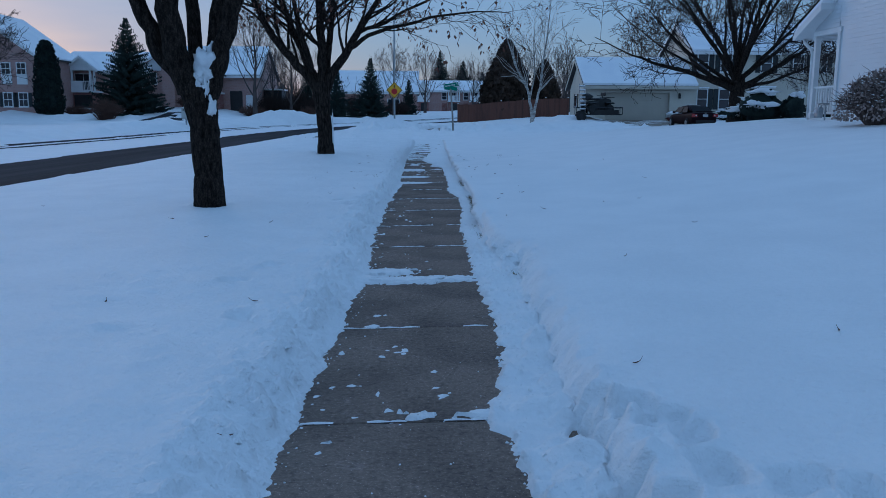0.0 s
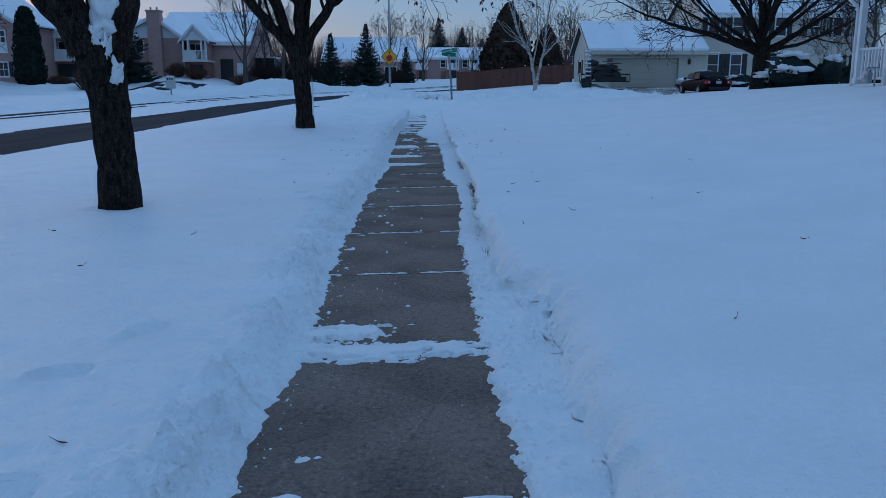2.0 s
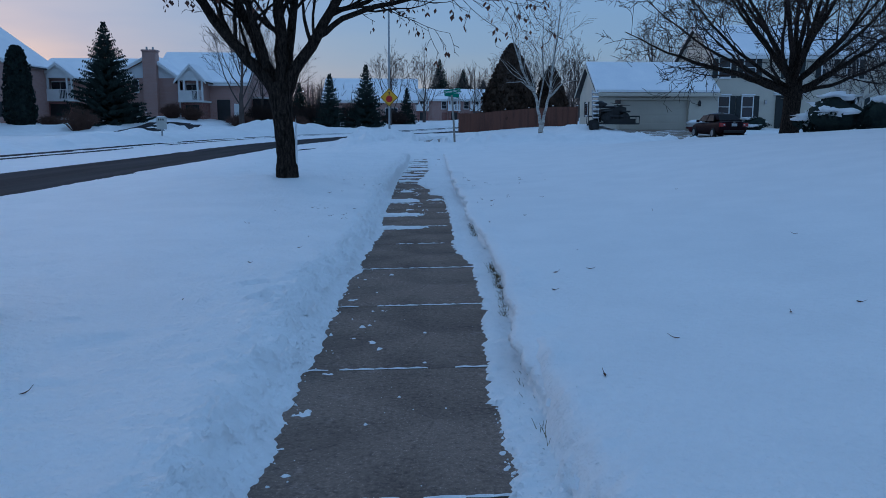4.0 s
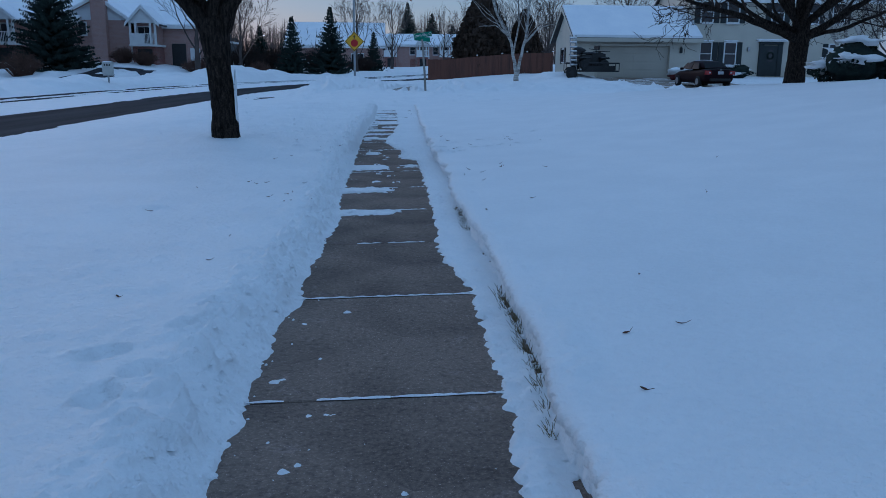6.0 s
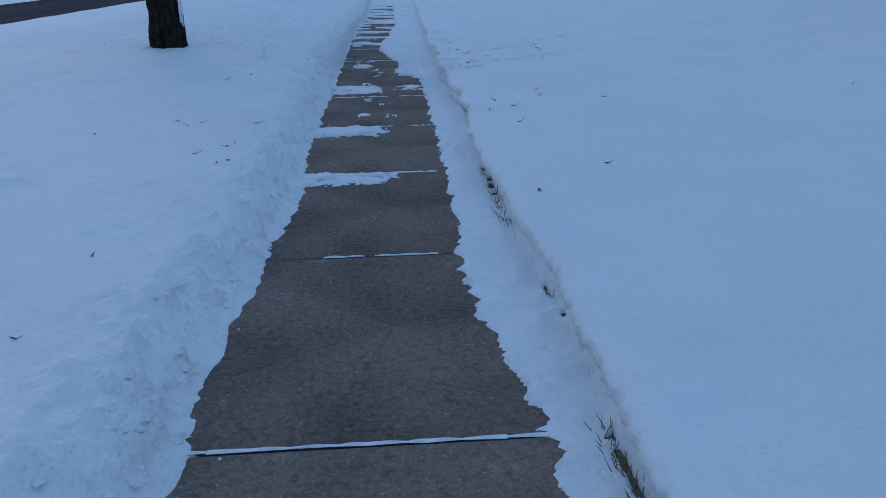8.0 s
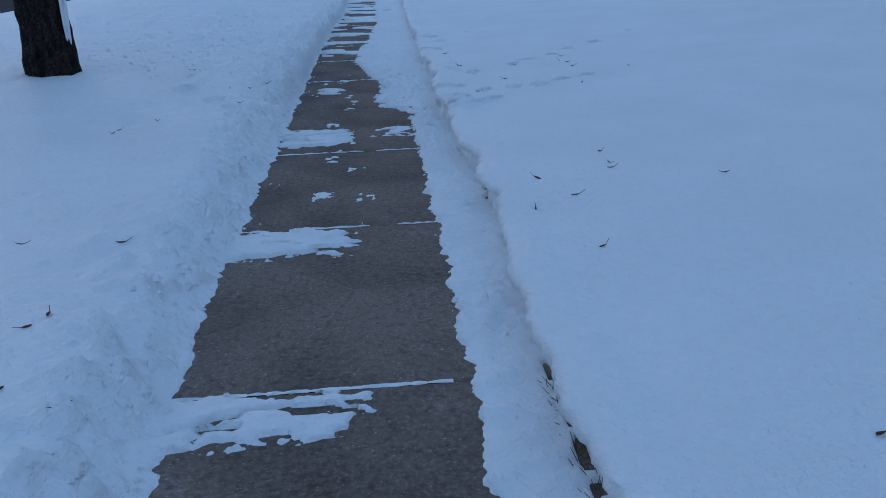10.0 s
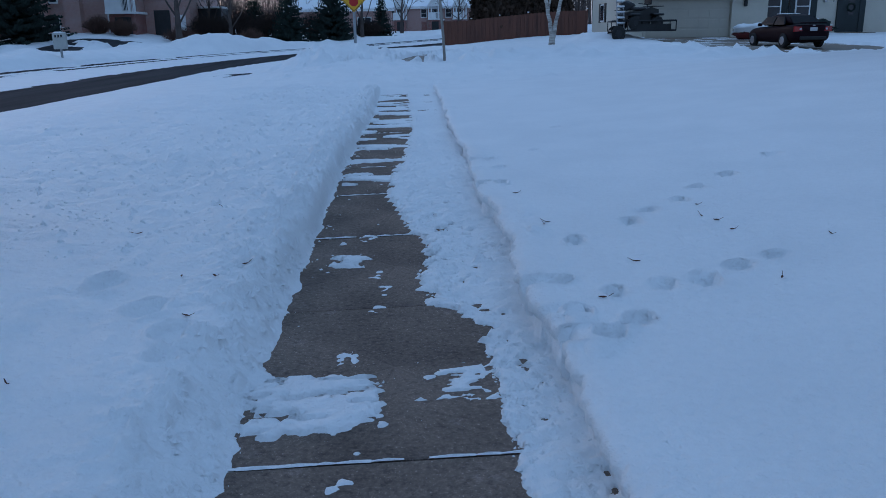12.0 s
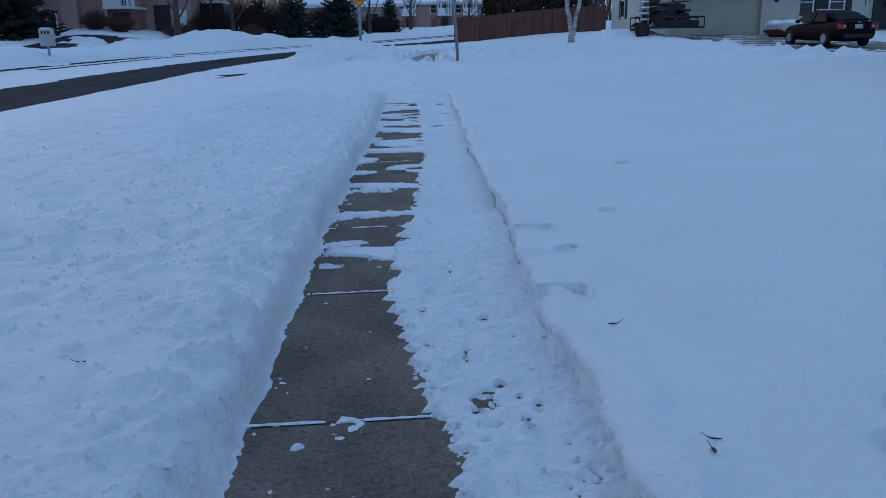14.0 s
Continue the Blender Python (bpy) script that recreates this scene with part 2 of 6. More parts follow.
M = {
    "snow": more_relief(material("snow", (0.9, 0.907, 0.915), (0.84, 0.852, 0.865), 0.6, 1.4, 26.0, 0.6, 0.03, spec=0.5), ((75.0, 0.6, 0.012), (6.0, 0.3, 0.05))),
    "roof_snow": material("roof_snow", (0.9, 0.91, 0.93), (0.82, 0.84, 0.88), 0.8, 0.6, 8.0, 0.3, 0.03, spec=0.2),
    "concrete": concrete_material(),
    "drive": material("drive_concrete", (0.24, 0.18, 0.13), (0.14, 0.11, 0.085), 0.55, 0.7, 30.0, 0.3, 0.006),
    "asphalt": material("asphalt", (0.062, 0.062, 0.068), (0.03, 0.03, 0.034), 0.9, 1.6, 60.0, 0.4, 0.006, stretch=(1, 0.06, 1), spec=0.04),
    "bark": bark_material(),
    "twig": material("twig_bark", (0.055, 0.036, 0.03), (0.028, 0.02, 0.017), 0.9, 3.0, 30.0, 0.3, spec=0.15),
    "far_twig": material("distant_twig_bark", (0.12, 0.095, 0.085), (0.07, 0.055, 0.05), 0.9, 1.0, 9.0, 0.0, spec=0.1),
    "birch": material("birch_bark", (0.6, 0.57, 0.52), (0.2, 0.17, 0.15), 0.8, 5.0, 16.0, 0.3, spec=0.2, stretch=(0.5, 0.5, 2.0)),
    "dead_leaf": material("dead_leaf", (0.15, 0.062, 0.04), (0.06, 0.03, 0.022), 0.8, 9.0, 60.0, 0.3, per_object=0.2),
    "spruce": material("spruce_needles", (0.035, 0.05, 0.042), (0.016, 0.024, 0.022), 0.85, 2.0, 14.0, 0.0, spec=0.1),
    "cedar": material("cedar_foliage", (0.095, 0.062, 0.045), (0.035, 0.026, 0.02), 0.85, 1.5, 12.0, 0.0, spec=0.1),
    "yew": material("yew_foliage", (0.028, 0.04, 0.034), (0.012, 0.018, 0.018), 0.85, 3.0, 20.0, 0.0, spec=0.1),
    "shrub": material("shrub_twigs", (0.16, 0.09, 0.07), (0.075, 0.045, 0.036), 0.9, 3.0, 20.0, 0.0, spec=0.1),
    "shrub_grey": material("grey_shrub_twigs", (0.2, 0.15, 0.13), (0.09, 0.068, 0.06), 0.9, 3.0, 20.0, 0.0, spec=0.1),
    "shrub_leaf": material("faded_shrub_leaf", (0.46, 0.36, 0.32), (0.18, 0.135, 0.12), 0.85, 6.0, 30.0, 0.0, spec=0.2),
    "grass": material("dry_grass", (0.2, 0.16, 0.08), (0.08, 0.07, 0.04), 0.9, 8.0, 40.0, 0.0, spec=0.1),
    "brick": brick_material("pink_brick", (0.42, 0.235, 0.2), (0.35, 0.185, 0.16), (0.44, 0.36, 0.33)),
    "brick_red": brick_material("red_brick", (0.27, 0.095, 0.075), (0.2, 0.07, 0.06), (0.3, 0.22, 0.2)),
    "white": material("white_paint", (0.78, 0.78, 0.77), (0.68, 0.68, 0.68), 0.55, 1.5, 40.0, 0.05),
    "siding": material("white_vinyl_siding", (0.74, 0.75, 0.76), (0.66, 0.67, 0.69), 0.5, 0.8, 30.0, 0.05),
    "beige": material("beige_siding", (0.6, 0.55, 0.46), (0.52, 0.475, 0.4), 0.6, 0.6, 20.0, 0.05),
    # the siding's beige darkened, so the door recess looks shaded
    "beige_door": material("beige_garage_shaded", (0.5, 0.455, 0.38), (0.45, 0.41, 0.345), 0.5, 0.8, 20.0, 0.05),
    "shutter": material("dark_green_shutter", (0.022, 0.03, 0.032), (0.014, 0.02, 0.022), 0.5, 3.0, 30.0, 0.1),
    "roof": material("dark_shingle", (0.07, 0.065, 0.065), (0.04, 0.038, 0.038), 0.9, 2.0, 20.0, 0.4),
    "glass": material("window_glass", (0.03, 0.035, 0.045), (0.02, 0.025, 0.03), 0.08, 1.0, 10.0, 0.0, spec=0.6),
    "fence": material("stained_fence_board", (0.16, 0.064, 0.042), (0.085, 0.036, 0.026), 0.75, 2.5, 26.0, 0.4, 0.006, per_object=0.2, stretch=(1, 1, 0.15)),
    "galv": material("galvanised_steel", (0.42, 0.43, 0.44), (0.3, 0.31, 0.32), 0.45, 6.0, 50.0, 0.1, metal=0.8),
    "wood_post": material("weathered_post", (0.3, 0.27, 0.24), (0.2, 0.18, 0.16), 0.8, 5.0, 40.0, 0.3, stretch=(1, 1, 0.2)),
    "black": material("black_paint", (0.02, 0.02, 0.022), (0.012, 0.012, 0.014), 0.45, 4.0, 30.0, 0.05),
    "rubber": material("tyre_rubber", (0.025, 0.025, 0.025), (0.016, 0.016, 0.016), 0.85, 6.0, 60.0, 0.3),
    "yellow": material("yellow_sign_sheet", (0.78, 0.42, 0.02), (0.66, 0.34, 0.02), 0.4, 3.0, 30.0, 0.0),
    "red": material("red_sign_sheet", (0.5, 0.02, 0.02), (0.4, 0.015, 0.015), 0.4, 3.0, 30.0, 0.0),
    "green": material("green_sign_sheet", (0.0, 0.2, 0.13), (0.0, 0.16, 0.1), 0.4, 3.0, 30.0, 0.0),
    "car": material("dark_red_car_paint", (0.019, 0.008, 0.012), (0.015, 0.007, 0.010), 0.5, 2.0, 300.0, 0.0, spec=0.05),
    "car_glass": material("dark_car_glass", (0.012, 0.013, 0.016), (0.008, 0.009, 0.011), 0.3, 1.0, 10.0, 0.0, spec=0.04),
    "lamp_red": material("red_tail_lens", (0.42, 0.03, 0.03), (0.3, 0.02, 0.02), 0.15, 6.0, 60.0, 0.0, spec=0.7),
    "chrome": material("bright_alloy", (0.5, 0.5, 0.52), (0.38, 0.38, 0.4), 0.3, 6.0, 60.0, 0.0, metal=0.9),
    "plate": material("number_plate", (0.55, 0.56, 0.6), (0.46, 0.47, 0.5), 0.5, 10.0, 60.0, 0.0),
    "box": material("mailbox_paint", (0.5, 0.5, 0.47), (0.42, 0.42, 0.4), 0.5, 3.0, 30.0, 0.05),
    "atv": material("atv_plastic", (0.014, 0.015, 0.016), (0.009, 0.010, 0.011), 0.4, 3.0, 30.0, 0.05),
    "soil_shade": material("soil_and_edge_shade", (0.045, 0.036, 0.03), (0.018, 0.015, 0.013), 0.95, 8.0, 60.0, 0.8, 0.02),
    "cloth": material("red_cloth", (0.12, 0.02, 0.02), (0.07, 0.015, 0.015), 0.9, 6.0, 60.0, 0.2),
}


# ---- mesh tools ----
class Shape:
    """Collects corners and faces of one mesh."""

    def __init__(self):
        self.v, self.f = [], []

    def add(self, verts, faces):
        k = len(self.v)
        self.v += [tuple(p) for p in verts]
        self.f += [tuple(i + k for i in f) for f in faces]
        return self

    def box(self, x0, x1, y0, y1, z0, z1, chamfer=0.0):
        c = min(chamfer, (x1 - x0) / 2.1, (y1 - y0) / 2.1, (z1 - z0) / 2.1)
        if c <= 0:
            v = [(x, y, z) for z in (z0, z1) for x, y in ((x0, y0), (x1, y0), (x1, y1), (x0, y1))]
            return self.add(v, [(3, 2, 1, 0), (4, 5, 6, 7), (0, 1, 5, 4), (1, 2, 6, 5), (2, 3, 7, 6), (3, 0, 4, 7)])
        rings = []
        for z, e in ((z0, c), (z0 + c, 0), (z1 - c, 0), (z1, c)):
            rings.append([(x0 + e, y0 + e, z), (x1 - e, y0 + e, z), (x1 - e, y1 - e, z), (x0 + e, y1 - e, z)])
        return self.loft(rings)

    def loft(self, rings, caps=True):
        n = len(rings[0])
        v = [p for r in rings for p in r]
        f = [(i * n + j, i * n + (j + 1) % n, (i + 1) * n + (j + 1) % n, (i + 1) * n + j) for i in range(len(rings) - 1) for j in range(n)]
        if caps:
            f += [tuple(range(n - 1, -1, -1)), tuple(range((len(rings) - 1) * n, len(rings) * n))]
        return self.add(v, f)

    def tube(self, points, radii, sides=6, caps=True):
        rings = []
        for i, p in enumerate(points):
            a, b = Vector(points[max(i - 1, 0)]), Vector(points[min(i + 1, len(points) - 1)])
            d = (b - a).normalized()
            u = d.cross(Vector((0.3, 1, 0.1)) if abs(d.y) < 0.9 else Vector((1, 0, 0.1))).normalized()
            w = d.cross(u)
            p = Vector(p)
            rings.append([p + (u * math.cos(6.2832 * j / sides) + w * math.sin(6.2832 * j / sides)) * radii[i] for j in range(sides)])
        return self.loft(rings, caps)

    def prism(self, outline, y0, y1):
        """An outline in x and z, drawn out from y0 to y1."""
        return self.loft([[(x, y0, z) for x, z in outline], [(x, y1, z) for x, z in outline]])

    def turned(self, m):
        self.v = [tuple(m @ Vector(p)) for p in self.v]
        return self


def part(name, shape, mat, parent=None, label="", smooth=False):
    me = bpy.data.meshes.new(name)
    me.from_pydata(shape.v, [], shape.f)
    me.update()
    if smooth:
        me.polygons.foreach_set("use_smooth", [True] * len(me.polygons))
    me.materials.append(M[mat])
    ob = new(name, me)
    if parent:
        ob.parent = parent
    return tagged(ob, label)


def thing(name, m, label, category, group="", kind=""):
    ob = new(name)
    ob.empty_display_size = 0.2
    ob.matrix_world = m
    return tagged(ob, label, category, group, kind)


# ---- the lie of the land ----
def smooth(a, b, x):
    t = np.clip((x - a) / (b - a), 0, 1)
    return t * t * (3 - 2 * t)


def value_noise(x, y, seed=0):
    x, y = np.asarray(x, float), np.asarray(y, float)
    xi, yi = np.floor(x).astype(np.int64), np.floor(y).astype(np.int64)
    fx, fy = x - xi, y - yi
    fx, fy = fx * fx * (3 - 2 * fx), fy * fy * (3 - 2 * fy)

    def rnd(i, j):
        h = (i * 374761393 + j * 668265263 + seed * 974634777) & 0xFFFFFFFF
        h = ((h ^ (h >> 13)) * 1274126177) & 0xFFFFFFFF
        return ((h ^ (h >> 16)) & 0xFFFF) / 65535.0 * 2 - 1

    return (rnd(xi, yi) * (1 - fx) + rnd(xi + 1, yi) * fx) * (1 - fy) + (rnd(xi, yi + 1) * (1 - fx) + rnd(xi + 1, yi + 1) * fx) * fy


def fbm(x, y, octaves=4, seed=0):
    s, a = 0, 1.0
    for o in range(octaves):
        s = s + a * value_noise(x * 2 ** o, y * 2 ** o, seed + o)
        a *= 0.5
    return s / 1.9


def land(x, y):
    """Height of the bare ground: level along the walk, rising to the houses."""
    x, y = np.asarray(x, float), np.asarray(y, float)
    z = np.interp(y, [-60, 30, 38, 46, 58, 78, 90, 120, 160, 500], [0, 0, 0.12, 0.36, 0.5, 0.58, 1.1, 1.8, 2.1, 4.0])
    z = z + smooth(3, 13, x) * np.interp(y, [-60, 44, 50, 64, 80, 500], [0, 0, 0.06, 0.46, 0.6, 0.6])
    z = z + 1.08 * smooth(0.2, 12.5, x) * np.interp(y, [-60, 25, 31, 37, 45], [1, 1, 0.78, 0.42, 0])
    z = z + smooth(-15.5, -24, x) * np.interp(y, [-60, 20, 50, 68, 75, 84], [0.1, 0.1, -0.05, -0.08, 0.3, 0.95])
    rx = x - bend(y)
    road_z = np.interp(y, [-60, 44, 50, 58, 66, 74, 80, 90, 120], [-0.03, -0.03, 0, 0.12, 0.3, 0.48, 0.6, 1.05, 1.8])
    shoulder = np.interp(y, [24, 44, 52], [-1.2, -2.0, -4.2])
    on_road = smooth(shoulder, shoulder - 3.6, rx) * smooth(-21.5, -18.6, rx) * smooth(96, 84, y)
    return z * (1 - on_road) + road_z * on_road


def bend(y):
    """How far the road has turned to the right."""
    y = np.asarray(y, float)
    return 0.0118 * np.maximum(y - 46.5, 0) ** 2


X_LEFT = ([0, 3.2, 4.5, 6.3, 8, 10.5, 12, 12.3, 13, 15, 16, 20, 24, 27, 30, 36], [-0.995, -0.99, -0.955, -0.865, -0.94, -0.915, -0.91, -0.84, -0.86, -0.76, -0.81, -0.795, -0.785, -0.73, -0.63, -0.57])
X_RIGHT = ([0, 2.5, 3.27, 3.9, 4.8, 6.3, 8.8, 9.7, 10.6, 12.4, 13.5, 15, 19.7, 20.05, 20.5, 21.1, 21.6, 22.8, 24, 25.6, 27, 29, 36], [0.0, -0.04, -0.14, -0.04, 0.02, 0.0, 0.03, 0.065, 0.14, 0.18, 0.05, 0.11, 0.16, -0.07, -0.12, -0.01, -0.13, -0.28, -0.25, -0.12, -0.06, 0.04, 0.0])
X_BANK = ([0, 3.3, 4.6, 6.6, 7.3, 8.1, 10.5, 12.6, 14, 17.3, 20, 21.4, 22, 24.5, 28, 31, 36], [0.16, 0.22, 0.27, 0.35, 0.17, 0.2, 0.31, 0.375, 0.35, 0.41, 0.38, 0.47, 0.4, 0.52, 0.56, 0.66, 0.68])
# snow left lying on the walk: x from, to; y from, to
PATCHES = [(-1.1, 0.1, 6.06, 6.33), (-1.0, -0.45, 6.36, 6.62), (-0.55, -0.1, 3.24, 3.34), (-0.82, -0.2, 15.16, 15.42), (-0.88, -0.25, 16.58, 16.93), (-0.86, -0.28, 18.68, 19.2),
           (-0.1, 0.2, 18.9, 19.25), (-0.62, -0.4, 20.8, 21.02), (-0.72, -0.5, 23.9, 24.15), (-0.9, 0.2, 24.9, 25.1), (-0.9, -0.3, 25.9, 26.05)]
PRINTS = [(-0.44, 19.35), (-0.33, 19.95), (-0.3, 20.3), (-0.33, 20.6), (-0.42, 21.5), (-0.2, 17.45), (-0.42, 17.5), (-0.25, 18.05), (-0.4, 18.3), (-0.55, 4.3), (-0.35, 3.6)]
JOINT0, SLAB = 3.25, 1.524
STEPS_RIGHT = [(0.78, 20.41), (1.2, 20.78), (1.39, 21.06), (1.68, 21.3), (1.93, 21.66), (2.3, 22.02), (2.88, 22.59), (0.55, 19.68), (0.54, 19.25), (0.75, 19.48), (0.75, 19.14), (0.99, 19.52), (0.6, 19.0), (1.42, 19.72), (0.61, 22.39),
               (0.7, 23.12), (1.15, 23.98), (1.7, 25.67), (0.66, 23.62), (1.2, 19.55), (1.65, 19.85)]
STEPS_NEAR = [(0.23, 3.05), (0.27, 2.89), (0.46, 2.77), (0.5, 2.6), (0.2, 2.35), (0.29, 2.17), (0.5, 2.34), (0.69, 2.22), (0.85, 2.11), (0.4, 2.95), (1.1, 2.0)]
STEPS_LEFT = [(-1.36, 19.6), (-1.18, 19.34), (-1.11, 19.11), (-1.63, 19.89), (-1.55, 11.15), (-1.33, 10.96), (-1.42, 10.67), (-1.28, 11.57), (-1.21, 11.92), (-1.6, 6.2), (-1.75, 5.6), (-1.5, 4.6)]


def bank_edge(y):
    """Where the shovelled edge of the lawn snow runs."""
    y = np.asarray(y, float)
    return np.interp(y, *X_BANK) + 0.05 * fbm(0 * y + 0.3, y * 2.2, 3, 71) + 0.07 * np.maximum(fbm(0 * y + 0.7, y * 4.5, 2, 72) - 0.3, 0) + 0.022 * np.abs(value_noise(0 * y + 0.4, y * 5.5, 76)) + (0.075 * np.abs(value_noise(0 * y + 0.2, y * 3.1, 77)) + 0.05 * np.abs(value_noise(0 * y + 0.2, y * 7.3, 78))) * (np.exp(-((y - 7.0) / 0.9) ** 2) + np.exp(-((y - 17.3) / 0.7) ** 2) + np.exp(-((y - 20.9) / 0.5) ** 2) + 0.6 * np.exp(-((y - 4.6) / 1.0) ** 2))


def snow_height(x, y):
    """Height of the snow, which dips under the walk, the road and the drive where they are cleared."""
    g = land(x, y)
    grain = fbm(x * 30, y * 30, 2, 12)
    ragged = 0.045 * fbm(x * 4, y * 5, 3, 11) + (0.03 * fbm(x * 13, y * 11, 3, 17) + 0.022 * grain) * (0.3 + np.abs(value_noise(x * 2, y * 2.3, 18)) * 1.5)
    streak = (0.03 * value_noise(x * 4, y * 14, 23) + 0.02 * fbm(x * 7, y * 26, 3, 24) + 0.022 * np.abs(value_noise(x * 5, y * 45, 25))) * np.where(y > 19.4, 1.6, 0.8)
    xl, xr, xb = np.interp(y, *X_LEFT), np.interp(y, *X_RIGHT), np.interp(y, *X_BANK)
    lumps = fbm(x * 5, y * 5, 4, 31)
    far_rough = smooth(19.5, 23.5, y)
    # lawns
    left = 0.1 + 0.08 * smooth(-1.2, -3.2, x) + 0.16 * np.exp(-((x + 2.75) ** 2 + (y - 20.2) ** 2) / 3.0) + 0.045 * np.exp(-((x + 2.93) ** 2 + (y - 9.55) ** 2) / 0.6) + far_rough * (0.075 + 0.034 * fbm(x * 9, y * 7, 3, 41) - 0.07 * np.maximum(fbm(x * 7, y * 5, 3, 44) - 0.28, 0) + 0.03 * fbm(x * 1.3, y * 1.3, 3, 42)) + 0.05 * np.maximum(fbm(x * 6, y * 6, 3, 43) - 0.35, 0)
    left = left * (1 - 0.75 * smooth(-4.6, -7.6, x)) + 0.02 * fbm(x * 0.9, y * 0.9, 3, 5)
    right = 0.215 + 0.025 * fbm(x * 0.5, y * 0.5, 3, 7)
    # banks along the walk
    wl_ = np.interp(y, [0, 19, 21.5, 36], [0.26, 0.26, 0.09, 0.08])
    dl = xl + ragged - x
    bank_l = smooth(0, 1, dl / wl_) ** 0.7 * (left + 0.03 * np.abs(lumps) + 0.012 * grain * smooth(0.7, 0.1, dl)) + 0.13 * np.maximum(fbm(x * 13, y * 13, 3, 53) - 0.05, 0) * smooth(0.0, 0.08, dl) * smooth(0.5, 0.15, dl)
    h = np.where(dl > 0, bank_l, np.maximum(dl * 0.8, -0.04))
    thin = 0.024 + 0.026 * fbm(x * 10, y * 13, 4, 61) + 0.012 * fbm(x * 24, y * 24, 2, 62) * smooth(16, 19, y) + 0.09 * np.maximum(fbm(x * 6, y * 6, 3, 67), 0) * smooth(7, 3, y)
    dr = x - xr - streak - ragged * 0.6
    worn = smooth(18.2, 19.0, y) * smooth(24, 22.5, y)
    pits = np.maximum(fbm(x * 17, y * 17, 3, 63) - 0.38, 0) * worn + 0.5 * np.maximum(0.07 - np.abs(fbm(x * 4, y * 5, 3, 64)), 0) * worn * smooth(0.12, 0.3, value_noise(x * 1.5, y * 1.5, 65))
    pits = pits * smooth(-0.02, -0.14, x - bank_edge(y))
    h = np.where(dr > 0, np.maximum(thin, 0.006 + 0.024 * np.clip(x + 0.24, 0, 0.85)) * smooth(0, 0.03, dr) + 0.001 - 0.22 * pits, np.maximum(h, np.maximum(dr * 0.8, -0.04)))
    db = x - bank_edge(y) - 0.02 * smooth(8, 9.5, y) + 0.05 * fbm(x * 7, y * 7, 3, 79) * smooth(8.5, 7.5, y)
    edge = np.interp(y, [0, 7, 8.5, 9.5, 36], [0.16, 0.13, 0.06, 0.02, 0.018])
    lip = 0.05 * np.exp(-((db - 0.08) / 0.09) ** 2) * 1.6 * np.maximum(fbm(x * 3, y * 3, 3, 33), 0)
    heaps = 0.17 * np.maximum(fbm(x * 6, y * 6, 3, 34) - 0.1, 0) * smooth(8.2, 7, y) * np.exp(-((db + 0.02) / 0.16) ** 2)
    h = h + np.where((db <= 0) & (dr > 0.03), heaps, 0)
    top = heaps + right - 0.03 * np.exp(-np.maximum(db, 0) / 0.3) + lip
    h = np.where(db > 0, thin + (top - thin) * (1 - np.exp(-np.maximum(db, 0) / edge * 2.2)), h)
    # thin slot at the bank's foot: soil bits, and dark colour for the edge's shadow
    edge_gap_limit = np.interp(y, [8.5, 9.5, 10.3, 12.5, 13, 17.5, 19, 22.5, 24, 31, 33], [1.5, 0.6, 0.12, 0.12, 0.35, 0.25, 1.2, 1.2, 0.05, 0.05, 1.5]) - 0.75 * np.exp(-((y - 14.95) / 0.5) ** 2)
    bare = (db > np.interp(y, [12.5, 13, 22, 24], [-0.03, -0.022, -0.022, -0.02]) - 0.013 * np.exp(-((y - 14.95) / 0.4) ** 2)) & (db < 0.0) & (value_noise(x * 2, y * 3.5, 73) + 0.9 * value_noise(x * 14, y * 22, 74) > edge_gap_limit)
    h = np.where(bare, np.minimum(h, -0.012), h)
    # patches on the walk
    for x0, x1, y0, y1 in PATCHES:
        d = np.minimum(np.minimum(x - x0, x1 - x), np.minimum(y - y0, y1 - y) * 1.6)
        d = d + 0.1 * fbm(x * 6, y * 13, 4, 83) + 0.12 * fbm(x * 21, y * 40, 3, 84) - 0.028 - 0.9 * np.maximum(fbm(x * 8, y * 24, 3, 85) - 0.14, 0)
        h = np.maximum(h, np.where(d > 0, 0.008 * smooth(0, 0.02, d) + 0.007 * np.maximum(grain, 0) + 0.1 * np.minimum(d, 0.1), np.maximum(d * 0.6, -0.04)))
    on_walk = (dl <= 0) & (db <= 0) & (y > 23.5) & (y < 36)
    band = value_noise(x * 0.9, y * 2.6, 91) + 0.6 * value_noise(x * 3, y * 7, 92) + np.interp(y, [23.5, 27, 31, 34.5, 36], [-0.75, -0.35, 0.0, 0.7, 1.5])
    h = np.where(on_walk, np.maximum(h, np.where(band > 0.1, 0.012 + 0.01 * lumps, -0.04)), h)
    speck = (dl <= 0) & (dr <= 0) & (value_noise(x * 0.8, y * 0.8, 96) > -0.1)
    h = np.where(speck, np.maximum(h, np.clip((fbm(x * 11, y * 11, 3, 95) - 0.7) * 0.09, -0.04, 0.005)), h)
    # dusty prints of soles on the bare concrete
    for i, (a, b) in enumerate(PRINTS):
        q = 1 - ((x - a) / 0.06) ** 2 - ((y - b) / 0.11) ** 2
        h = np.where(dl <= 0, np.maximum(h, np.clip((np.minimum(q, 0.4) * 0.5 + fbm(x * 27, y * 27, 2, 300 + i) - 0.47) * 0.03, -0.04, 0.004)), h)
    # beyond the walk: the side street under packed snow, with ploughed ridges
    past = smooth(34.5, 36, y)
